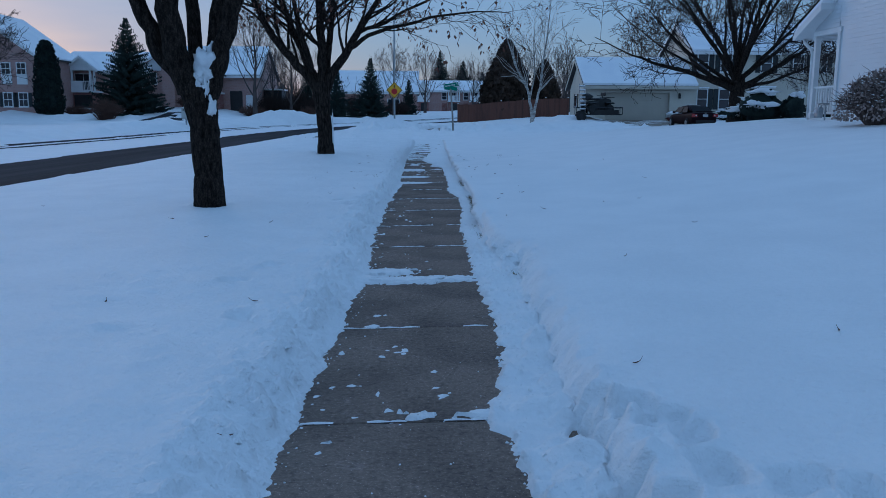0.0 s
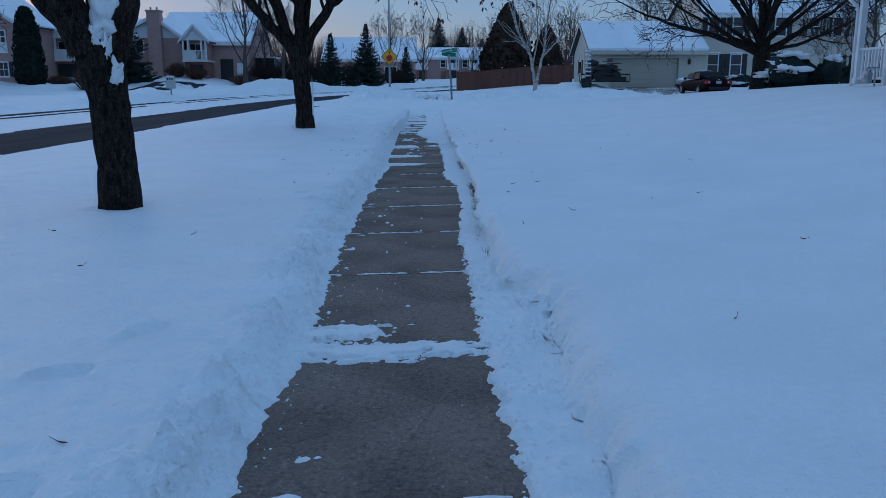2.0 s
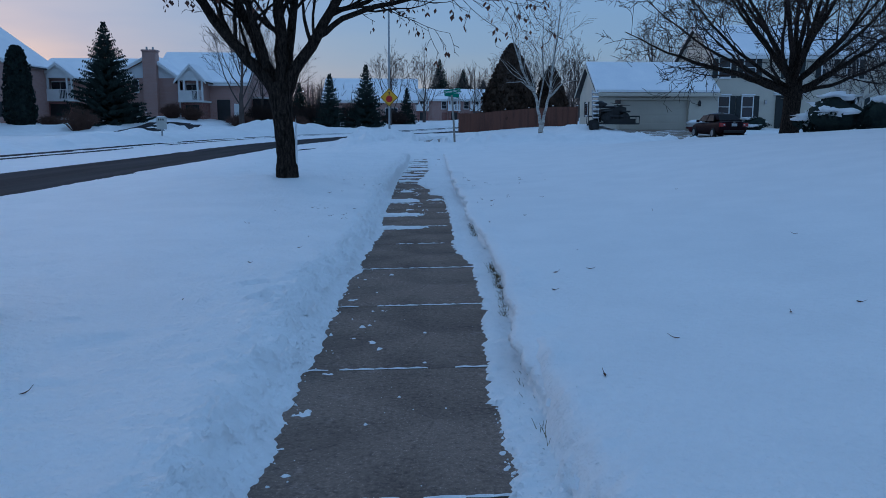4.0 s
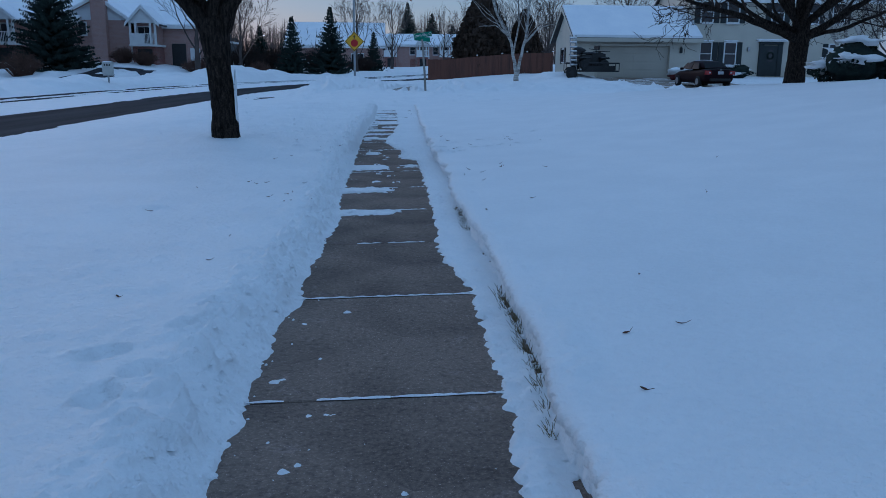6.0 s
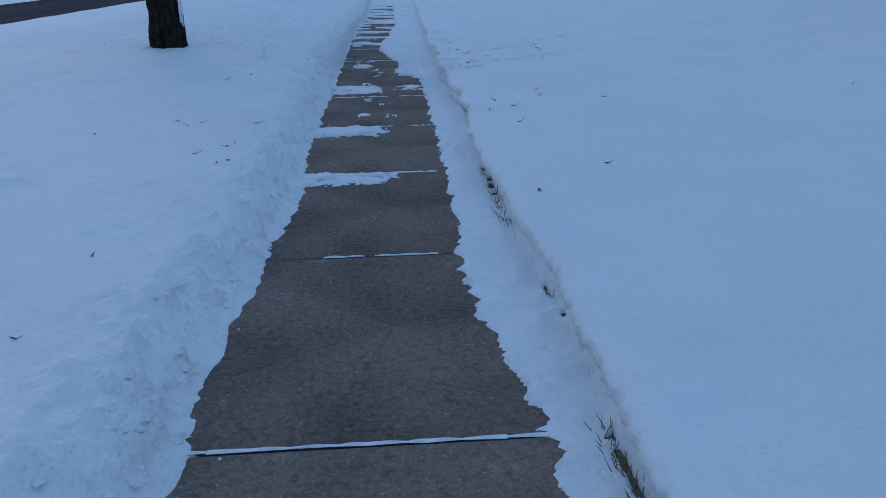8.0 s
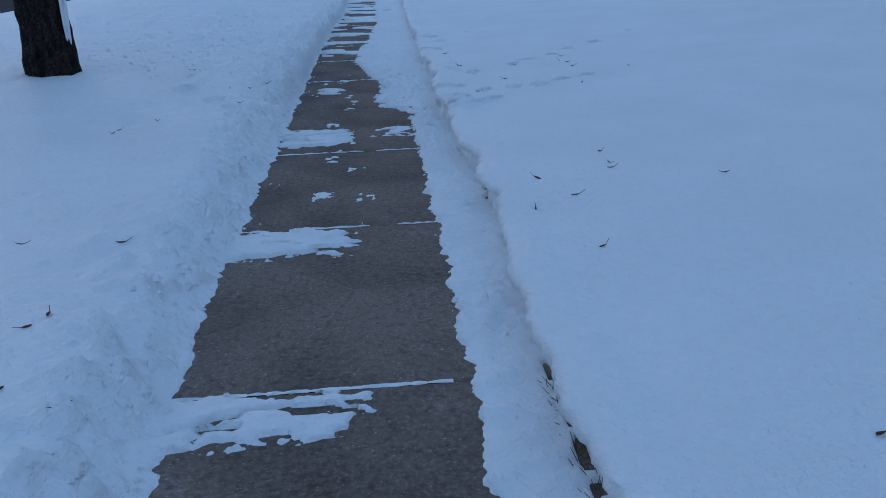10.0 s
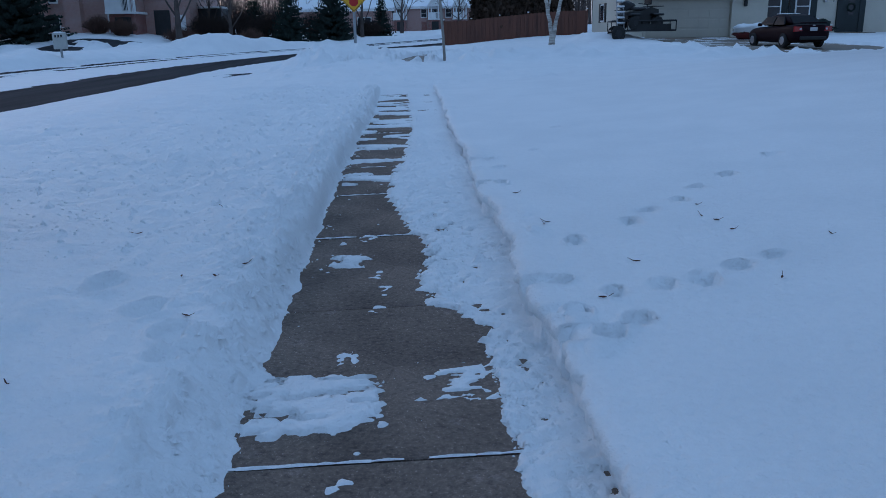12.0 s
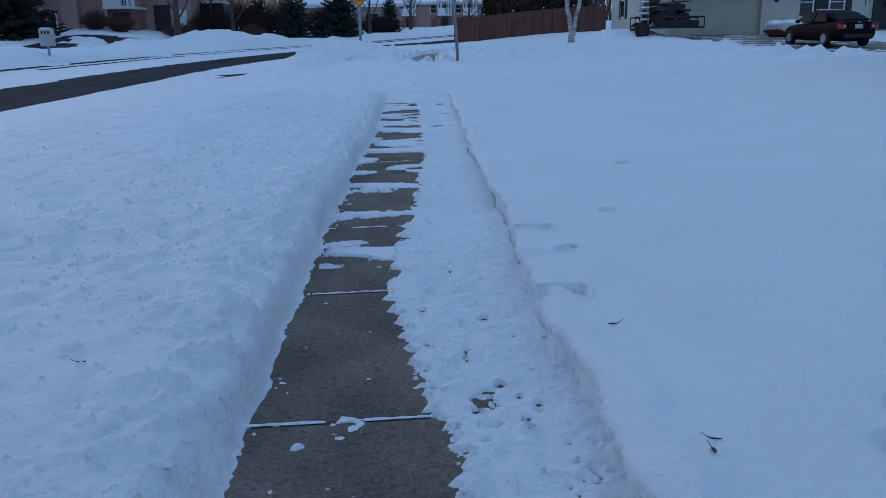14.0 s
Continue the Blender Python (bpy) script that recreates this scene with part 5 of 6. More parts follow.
for j in range(4):
    for i in range(8):
        part("door_panel", Shape().box(1.7 + i * 0.63, 2.25 + i * 0.63, 0.185, 0.2, 0.06 + j * 0.55, 0.5 + j * 0.55, 0.012), "beige_door", gd)
part("door_trim", Shape().box(1.46, 1.62, -0.07, 0.02, 0, 2.36, 0.01).box(6.72, 6.88, -0.07, 0.02, 0, 2.36, 0.01).box(1.62, 6.72, -0.07, 0.02, 2.2, 2.36, 0.01), "beige", gh)
roof_x(gh, 0, 8.6, 0, 6.8, 2.85, 4.85, 0.45, 0.3, snow=0.2, fascia="beige")
lamp = part("wall_lamp", Shape().box(7.42, 7.58, -0.2, -0.04, 1.75, 2.1, 0.03).tube([(7.5, -0.12, 2.1), (7.5, -0.12, 2.2)], [0.09, 0.02], 8), "black", gh)
gw = part("window", Shape().box(-0.05, 0.02, 3.3, 4.2, 1.05, 2.1, 0.015), "white", gh)
part("pane", Shape().box(-0.065, -0.045, 3.38, 4.12, 1.13, 2.02), "glass", gw)
for a in (2.9, 4.22):
    part("shutter", Shape().box(-0.05, 0.02, a, a + 0.36, 1.0, 2.15, 0.01), "shutter", gh)
part("house_wall", side_gable_wall(8.9, 22.6, 1.0, 10.0, -0.6, 5.55, 7.9), "beige", gh)
part("siding", siding_front(8.92, 22.58, 1.0, 0.15, 5.5, 0.125), "beige", gh)
roof_x(gh, 8.9, 22.6, 1.0, 10.0, 5.6, 7.95, 0.45, 0.3, fascia="white")
for x0 in (9.3, 11.1):
    window(gh, x0, 1.0, 0.76, 1.5, 0.97, 0.38, True)
for x0 in (9.22, 11.12, 14.4, 17.0, 18.9):
    window(gh, x0, 3.95, 0.78, 1.35, 0.97, 0.38, True)
for x0 in (18.87, 20.9):
    window(gh, x0, 0.85, 0.8, 1.6, 0.97, 0.38)
fd = part("front_door", Shape().box(13.95, 15.0, 0.9, 1.0, 0.22, 2.36, 0.015), "shutter", gh, "dark front door with a wreath")
part("door_glass", Shape().box(14.3, 14.65, 0.885, 0.9, 1.2, 2.1), "glass", fd)
wr = Shape()
for k in range(14):
    a0 = 6.2832 * k / 14
    wr.tube([(14.47 + 0.22 * math.cos(a0 + d), 0.86, 1.65 + 0.22 * math.sin(a0 + d)) for d in (0, 0.3, 0.6)], [0.05, 0.06, 0.05], 5)
part("wreath", wr, "yew", fd)
part("door_surround", Shape().box(13.62, 13.95, 0.86, 1.0, 0.2, 2.42, 0.015).box(15.0, 15.35, 0.86, 1.0, 0.2, 2.42, 0.015).box(13.62, 15.35, 0.84, 1.0, 2.42, 2.6, 0.02), "shutter", gh)
part("door_hood", Shape().box(13.4, 15.6, 0.7, 1.0, 2.62, 2.72, 0.02), "white", gh)
part("snow_cap", Shape().box(13.38, 15.62, 0.66, 0.98, 2.722, 2.82, 0.04), "snow", gh)
part("door_step", Shape().box(13.4, 15.6, -0.1, 0.86, -0.3, 0.18, 0.02), "drive", gh)
part("wall_lamp", Shape().box(12.75, 12.9, 0.8, 0.98, 1.95, 2.25, 0.03), "chrome", gh)

# white house with a porch: local x runs along its long wall towards the start of the walk, local y into the house
PX, PY, PZ = 10.6, 22.4, 1.27
ph = thing("porch_house", pose(PX, PY, PZ, 0, 0, -90), "white clapboard house with a small corner porch", "house")
part("house_wall", Shape().box(1.15, 10, 0.04, 8, -0.9, 5.6), "siding", ph)
part("porch_side_wall", Shape().box(0.8, 1.15, 0.04, 0.3, 2.42, 5.6).box(0.8, 1.15, 0.3, 8, 2.6, 5.6), "siding", ph)
part("siding", siding_front(1.28, 10, 0.04, -0.4, 5.55), "siding", ph)
part("siding", siding_front(0.92, 1.28, 0.04, 2.5, 5.55), "siding", ph)
LEAN = lambda x: 2.24 + 0.45 * (x + 0.62)
gable = Shape()
zz_ = 2.37
while zz_ < 2.85:
    x_in = max((zz_ - 2.3) / 0.45 - 0.62, -0.1)
    gable.add([(x_in, 0.015, zz_), (1.15, 0.015, zz_), (1.15, 0.035, zz_ + 0.115), (x_in, 0.035, zz_ + 0.115)], [(0, 1, 2, 3)])
    zz_ += 0.115
part("gable_siding", gable, "siding", ph)
part("gable_board", Shape().prism([(-0.16, 2.362), (1.14, 2.362), (1.14, LEAN(0.8)), (0.8, LEAN(0.8)), (-0.16, LEAN(-0.16))], 0.04, 0.1), "siding", ph)
part("porch_roof", Shape().prism([(-0.62, LEAN(-0.62)), (0.8, LEAN(0.8)), (0.8, LEAN(0.8) + 0.12), (-0.66, LEAN(-0.66) + 0.1)], -0.3, 3.7), "white", ph)
part("soffit", Shape().prism([(-0.6, LEAN(-0.6) - 0.03), (0.8, LEAN(0.8) - 0.03), (0.8, LEAN(0.8) - 0.004), (-0.6, LEAN(-0.6) - 0.004)], -0.3, 3.6), "white", ph)
part("rake_board", Shape().prism([(-0.64, LEAN(-0.64) - 0.06), (0.8, LEAN(0.8) - 0.06), (0.8, LEAN(0.8) + 0.14), (-0.64, LEAN(-0.64) + 0.14)], -0.34, -0.302), "white", ph)
part("roof_snow", Shape().prism([(-0.66, LEAN(-0.66) + 0.124), (0.8, LEAN(0.8) + 0.124), (0.8, LEAN(0.8) + 0.28), (-0.5, LEAN(-0.5) + 0.26), (-0.66, LEAN(-0.66) + 0.2)], -0.31, 3.68), "roof_snow", ph, "snow lying on the porch roof")
part("gutter", Shape().box(-0.76, -0.665, -0.32, 3.7, LEAN(-0.7) - 0.02, LEAN(-0.7) + 0.11, 0.02), "white", ph)
part("corner_board", Shape().box(0.8, 0.92, -0.012, 0.04, LEAN(0.92) + 0.1, 5.55, 0.01), "white", ph)
part("corner_board", Shape().box(1.15, 1.28, -0.012, 0.04, -0.4, 2.215, 0.01), "white", ph)
part("porch_beam", Shape().box(-0.16, 1.3, -0.01, 0.16, 2.22, 2.36, 0.01), "white", ph)
part("porch_beam", Shape().box(-0.16, 0.02, 0.16, 3.5, 2.22, 2.36, 0.01), "white", ph)
part("porch_ceiling", Shape().box(0.02, 1.15, 0.16, 3.5, 2.36, 2.4), "white", ph)
part("porch_floor", Shape().box(-0.12, 1.15, 0.02, 3.5, -0.9, 0.0, 0.02), "white", ph)
for y in (0.08, 3.4):
    part("porch_post", Shape().box(-0.13, -0.01, y - 0.07, y + 0.07, 0, 2.22, 0.012).box(-0.15, 0.01, y - 0.09, y + 0.09, 0.002, 0.14, 0.01).box(-0.15, 0.01, y - 0.09, y + 0.09, 2.1, 2.22, 0.01), "white", ph)
for nm, z0, z1 in (("hand_rail", 0.8, 0.86), ("bottom_rail", 0.1, 0.16)):
    part(nm, Shape().box(-0.01, 1.15, 0.05, 0.12, z0, z1, 0.01), "white", ph)
    part(nm, Shape().box(-0.1, -0.03, 0.16, 3.32, z0, z1, 0.01), "white", ph)
for k in range(8):
    part("baluster", Shape().box(0.08 + k * 0.137, 0.125 + k * 0.137, 0.065, 0.105, 0.16, 0.8), "white", ph)
for k in range(24):
    part("baluster", Shape().box(-0.085, -0.045, 0.28 + k * 0.128, 0.32 + k * 0.128, 0.16, 0.8), "white", ph)
part("downspout", Shape().tube([(-0.7, 0.0, 2.2), (-0.66, 0.0, 2.1), (-0.3, 0.03, 1.88), (-0.24, 0.04, 1.75), (-0.24, 0.04, -0.3)], [0.045] * 5, 8), "white", ph, smooth=True)
roof_x(ph, 0.8, 10, 0.2, 8, 5.65, 7.8, 0.45, 0.3)
mt = thing("gas_meter", pose(PX - 0.3, PY - 1.05, on_snow(PX - 0.3, PY - 1.05) - 0.03, 0, 0, -90), "grey gas meter with a bent pipe beside the porch", "meter")
part("meter_body", Shape().loft([[(0.13 * c * k, 0.08 * d * k, z) for c, d in ((-1, -0.7), (-0.7, -1), (0.7, -1), (1, -0.7), (1, 0.7), (0.7, 1), (-0.7, 1), (-1, 0.7))] for z, k in ((0.1, 0.8), (0.14, 1), (0.34, 1), (0.38, 0.7))]), "galv", mt)
part("dial", Shape().tube([(0, -0.08, 0.27), (0, -0.1, 0.27)], [0.06, 0.055], 12), "plate", mt)
part("pipe", Shape().tube([(0.3, 0.02, -0.15), (0.3, 0.02, 0.36), (0.27, 0.02, 0.42), (0.12, 0.02, 0.44), (0.07, 0.02, 0.42), (0.07, 0.02, 0.36)], [0.022] * 6, 8), "galv", mt, smooth=True)
part("pipe", Shape().tube([(-0.07, 0.02, 0.36), (-0.07, 0.02, 0.46), (-0.07, 0.3, 0.47)], [0.02] * 3, 8), "galv", mt, smooth=True)
fs = shrub(PX - 0.9, PY - 5.2, 2.0, 1.25, 126, "brown leafy shrub dusted with snow beside the white house", "shrub_grey", True, 500)
leafy, rng_ = Shape(), random.Random(127)
lspots = []
for _ in range(1500):
    az, cz = rng_.random() * 6.2832, rng_.uniform(0.0, 1.0)
    rr = 1.0 * (1 - cz ** 2.6) ** 0.5 * rng_.uniform(0.72, 1.06)
    lspots.append(Vector((math.cos(az) * rr, math.sin(az) * rr, 0.1 + 1.08 * cz * rng_.uniform(0.85, 1.05))))
foliage_clumps(rng_, lspots, 0.055, leafy)
tagged(part("foliage", leafy, "shrub_leaf", fs), kind="stuff")


def balcony_bay(house, x0, x1, y0, y1, z0, zb, ze, zp):
    """A red brick ground floor under a white balcony with its own little gable."""
    part("bay_wall", Shape().box(x0 + 0.1, x1 - 0.1, y0 + 0.25, y1, z0, zb), "brick_red", house)
    # no real recess: a flat black panel paints the shade below the balcony
    part("entry_shade", Shape().box(x0 + 0.55, x1 - 0.45, y0 + 0.2, y0 + 0.27, z0 + 0.1, zb - 0.25), "black", house)
    part("balcony_floor", Shape().box(x0 - 0.1, x1 + 0.1, y0 - 0.1, y1, zb, zb + 0.18, 0.02), "white", house)
    part("back_wall", Shape().box(x0 + 0.1, x1 - 0.1, y0 + 1.0, y1, zb + 0.18, ze), "brick", house)
    window(house, x0 + 0.5, zb + 0.3, x1 - x0 - 1.2, ze - zb - 0.65, y0 + 0.97, 0, False, 1, 2)
    part("balcony_panel", Shape().box(x0 - 0.05, x0 + (x1 - x0) * 0.55, y0 - 0.08, y0, zb + 0.18, zb + 1.15, 0.01), "white", house)
    rail = part("balcony_rail", Shape().box(x0 + (x1 - x0) * 0.55, x1 + 0.05, y0 - 0.06, y0, zb + 1.08, zb + 1.15, 0.01), "white", house)
    for k in range(9):
        a = x0 + (x1 - x0) * (0.56 + 0.05 * k)
        part("baluster", Shape().box(a, a + 0.035, y0 - 0.05, y0 - 0.01, zb + 0.18, zb + 1.08), "white", rail)
    for a in (x0 - 0.05, x0 + 0.45, x1 - 0.55, x1 - 0.12):
        part("balcony_post", Shape().box(a, a + 0.17, y0 - 0.07, y0 + 0.1, zb + 0.18, ze, 0.01), "white", house)
    part("bay_gable", gable_wall(x0 - 0.1, x1 + 0.1, y0 - 0.05, y1, ze, ze + 0.05, zp), "white", house)
    roof_y(house, x0 - 0.1, x1 + 0.1, y0 - 0.05, y1 + 0.6, ze + 0.05, zp, 0.3, 0.2)


# brick house with the chimney
bz = 1.75
bh = thing("brick_house", pose(0, 86, bz), "pink brick two-storey house with chimney and white balcony, snowy roofs", "house", "brick houses")
part("wall", gable_wall(-30.4, -23.75, 0, 9, -1, 4.0, 6.0, -26.6), "brick", bh)
roof_y(bh, -30.4, -23.75, 0, 9, 4.0, 6.0, 0.4, 0.4, -26.6)
part("gable_cladding", gable_wall(-30.2, -23.95, -0.04, 0.02, 4.0, 4.02, 5.85, -26.6), "siding", bh)
ch = part("chimney", Shape().box(-27.0, -25.72, -0.75, 0.3, -1, 6.5, 0.02).box(-27.08, -25.64, -0.83, 0.38, 6.5, 6.68, 0.02), "brick", bh)
for a in (-26.7, -26.1):
    part("chimney_pot", Shape().tube([(a, -0.2, 6.68), (a, -0.2, 6.98)], [0.1, 0.09], 8), "galv", ch)
window(bh, -29.0, 2.7, 1.25, 1.05, -0.02, 0, False, 2, 2)
window(bh, -29.0, 0.35, 1.25, 1.05, -0.02, 0, False, 2, 2)
part("downspout", Shape().box(-23.8, -23.68, -0.12, 0.0, -0.5, 3.8), "white", bh)
part("wall", side_gable_wall(-23.9, -17.6, 2, 14, -1, 3.6, 6.75), "brick", bh)
roof_x(bh, -27.0, -17.6, 2, 14, 3.7, 6.9, 0.4, 0.3)
# black panel on the wall, painting the shade of a porch opening
part("porch_shade", Shape().box(-20.6, -19.3, 1.9, 2.02, -0.6, 2.0), "black", bh)
part("garage_door", Shape().box(-18.9, -18.0, 1.9, 2.02, -0.6, 1.6), "white", bh)
balcony_bay(bh, -23.55, -21.25, -1, 2.4, -1, 1.65, 3.75, 5.1)
# added black block with a white top, for the dark under a balcony
part("shade_block", Shape().box(-17.6, -15.6, 5, 8, -1, 2.2), "black", bh)
part("shade_block_top", Shape().box(-17.6, -15.4, 4.7, 8.2, 2.2, 2.35), "white", bh)

# brick house with the loggia
ah = thing("brick_house", pose(0, 84, 1.25), "pink brick two-storey house with white gabled loggia", "house", "brick houses")
part("wall", side_gable_wall(-37.6, -28.4, 1.2, 11, -1, 4.2, 6.25), "brick", ah)
roof_x(ah, -37.6, -28.4, 1.2, 11, 4.3, 6.4, 0.4, 0.3)
balcony_bay(ah, -35.9, -33.1, -0.6, 1.6, -1, 2.15, 4.35, 5.6)
window(ah, -37.2, 2.9, 0.9, 1.1, 1.17, 0, False, 2, 2)
window(ah, -37.2, 0.5, 0.9, 1.1, 1.17, 0, False, 2, 2)
window(ah, -32.2, 2.9, 1.2, 1.1, 1.17, 0, False, 2, 2)
# brick house with tall white window panels
chh = thing("brick_house", pose(0, 76, 1.5), "tall pink brick house with paired white windows", "house", "brick houses")
part("wall", gable_wall(-47.0, -35.5, 0, 10, -1, 5.0, 9.0, -41), "brick", chh)
roof_y(chh, -47.0, -35.5, 0, 10, 5.0, 9.0, 0.3, 0.3, -41)
for x0 in (-38.55, -37.15, -41.5, -43.5):
    window(chh, x0, 0.45, 0.72, 1.15, -0.02, 0.3, False, 2, 2)
    part("white_panel", Shape().box(x0 - 0.1, x0 + 0.85, -0.06, 0.01, 2.4, 3.3, 0.01), "white", chh)
    window(chh, x0, 3.35, 0.72, 0.95, -0.02, 0, False, 2, 2)
# long house under a wide snowy roof
dh = thing("brick_house", pose(0, 120, 1.9), "long low brick house under a wide snow-covered roof", "house", "brick houses")
part("wall", side_gable_wall(-13.5, -0.6, 0, 13, -1, 2.7, 5.7), "brick", dh)
roof_x(dh, -13.5, -0.6, 0, 13, 2.8, 5.9, 0.5, 0.4)
window(dh, -4.8, 0.4, 1.6, 1.3, -0.02, 0, False, 1, 2)
window(dh, -9.5, 0.4, 1.6, 1.3, -0.02, 0, False, 1, 2)
# row of brick townhouses across the road
th = thing("townhouse_row", pose(0, 150, 2.0), "row of brick townhouses with white balconies and snowy roofs", "house")
part("wall", side_gable_wall(-2.5, 16.5, 0, 11, -1, 3.65, 5.4), "brick", th)
roof_x(th, -2.5, 16.5, 0, 11, 3.75, 5.6, 0.4, 0.3)
for k, x0 in enumerate((-1.6, 4.0, 8.0, 12.6)):
    balcony_bay(th, x0 + 1.2, x0 + 3.3, -1.2, 2.5, -1, 1.75, 3.8, 5.5)
    window(th, x0 + 0.1, 2.2, 0.8, 1.2, -0.02, 0, False, 2, 1)
    part("entry", Shape().box(x0 + 0.1, x0 + 1.0, -0.04, 0.02, -0.6, 1.5), "brick_red", th)


# ---- fence ----
fence = thing("fence", pose(3.45, 78, 0, 0, 0, -math.degrees(math.atan2(3.2, 9.9))), "tall red-brown stained wooden board fence", "fence")
FL_ = 10.6
fz = lambda s: on_land(3.45 + 0.951 * s, 78 - 0.308 * s) + 0.05
for k in range(int(FL_ / 0.145)):
    s0 = k * 0.145
    off = 0.0 if k % 2 else 0.028
    zz = fz(s0)
    part("board", Shape().box(s0, s0 + 0.155, off - 0.02, off, zz - 0.05, zz + 1.72 + 0.012 * math.sin(k * 3.1), 0.004), "fence", fence)
for k in range(6):
    s0 = k * FL_ / 5
    zz = fz(s0)
    post = part("post", Shape().box(s0 - 0.05, s0 + 0.05, 0.03, 0.13, zz - 0.3, zz + 1.8, 0.008), "fence", fence)
    part("snow_cap", Shape().box(s0 - 0.06, s0 + 0.06, 0.02, 0.14, zz + 1.8, zz + 1.87, 0.025), "snow", post)
for zr_ in (0.35, 1.4):
    part("rail", Shape().loft([[(s, 0.032, fz(s) + zr_), (s, 0.07, fz(s) + zr_), (s, 0.07, fz(s) + zr_ + 0.09), (s, 0.032, fz(s) + zr_ + 0.09)] for s in np.linspace(0, FL_, 6)]), "fence", fence)


# ---- signs ----
def lettering(name, words, size, m, mat, parent):
    cu = bpy.data.curves.new(name, "FONT")
    cu.body, cu.size, cu.extrude, cu.align_x, cu.align_y = words, size, 0.002, "CENTER", "CENTER"
    tmp = new("tmp", cu)
    dg = bpy.context.evaluated_depsgraph_get()
    me = bpy.data.meshes.new_from_object(tmp.evaluated_get(dg))
    bpy.data.objects.remove(tmp)
    me.materials.clear()
    me.materials.append(M[mat])
    ob = new(name, me)
    ob.parent, ob.matrix_local = parent, m
    return ob


zs = on_snow(-1.93, 52.0)
sg = thing("stop_ahead_sign", pose(-1.93, 52.0, zs), "yellow diamond stop-ahead sign on a tall grey steel pole", "road sign")
part("pole", Shape().tube([(0, 0.04, -0.4), (0, 0.04, 3.5), (0, 0.04, 7.0)], [0.065, 0.058, 0.05], 10), "galv", sg, smooth=True)
dz = 2.86 - zs
dia = lambda r: [(0, dz - r), (r, dz), (0, dz + r), (-r, dz)]
plate = part("sign_plate", Shape().prism(dia(0.52), -0.06, -0.045), "yellow", sg)
border = Shape()
oo, ii = dia(0.49), dia(0.455)
for k in range(4):
    a, b, c, d = oo[k], oo[(k + 1) % 4], ii[(k + 1) % 4], ii[k]
    border.add([(a[0], -0.063, a[1]), (b[0], -0.063, b[1]), (c[0], -0.063, c[1]), (d[0], -0.063, d[1])], [(0, 1, 2, 3)])
part("border", border, "black", plate)
octo = [(0.2 * math.cos(6.2832 * (k + 0.5) / 8), dz - 0.08 + 0.2 * math.sin(6.2832 * (k + 0.5) / 8)) for k in range(8)]
part("red_octagon", Shape().prism(octo, -0.066, -0.0605), "red", plate)
part("arrow", Shape().prism([(-0.025, dz + 0.14), (0.025, dz + 0.14), (0.025, dz + 0.24), (0.07, dz + 0.24), (0, dz + 0.34), (-0.07, dz + 0.24), (-0.025, dz + 0.24)], -0.066, -0.0605), "black", plate)

z2 = on_snow(1.58, 46.0)
ss = thing("street_name_sign", pose(1.58, 46.0, z2), "green street name sign on a leaning weathered post", "street sign")
top = 2.78 - z2
part("post", Shape().tube([(0.02, 0, -0.3), (-0.04, 0, 0.9), (-0.15, 0, top)], [0.055, 0.052, 0.05], 8), "wood_post", ss, smooth=True)
blade = part("sign_blade", Shape().box(-0.43, 0.43, -0.008, 0.008, -0.105, 0.105, 0.004), "green", ss)
blade.matrix_local = pose(-0.13, 0, top + 0.2, 0, -8.5, 0)
lettering("lettering", "Camarillo Ct", 0.17, pose(0, -0.011, 0, 90, 0, 0), "white", blade)
blade2 = part("cross_blade", Shape().box(-0.008, 0.008, -0.4, 0.4, -0.1, 0.1, 0.004), "green", ss)
blade2.matrix_local = pose(-0.15, 0, top + 0.02, 6, 0, 62)

# ---- mailbox ----
zm = on_snow(-17.2, 59.0)
mb = thing("cluster_mailbox", pose(-17.2, 59.0, zm, 0, 0, 12), "grey cluster mailbox on a pedestal in the snow", "mailbox")
part("pedestal", Shape().tube([(0, 0, -0.2), (0, 0, 0.5)], [0.06, 0.06], 8), "galv", mb)
cab = part("cabinet", Shape().box(-0.3, 0.3, -0.24, 0.24, 0.42, 1.22, 0.03), "box", mb)
for i in range(3):
    part("number_mark", Shape().box(-0.2 + i * 0.14, -0.12 + i * 0.14, -0.246, -0.238, 1.0, 1.13), "black", cab)
part("door", Shape().box(-0.24, 0.24, -0.25, -0.238, 0.5, 0.95, 0.005), "box", cab)
part("snow_cap", lowered(blob(random.Random(4), 0.3, 0.24, 0.05, 0.1, 6, 12), 1.24), "snow", mb, smooth=True)


# ---- car ----
def rounded(ob, levels=1):
    """Softens a coarse hull."""
    ob.modifiers.new("soft", "SUBSURF").levels = levels
    ob.modifiers["soft"].render_levels = levels
    return ob


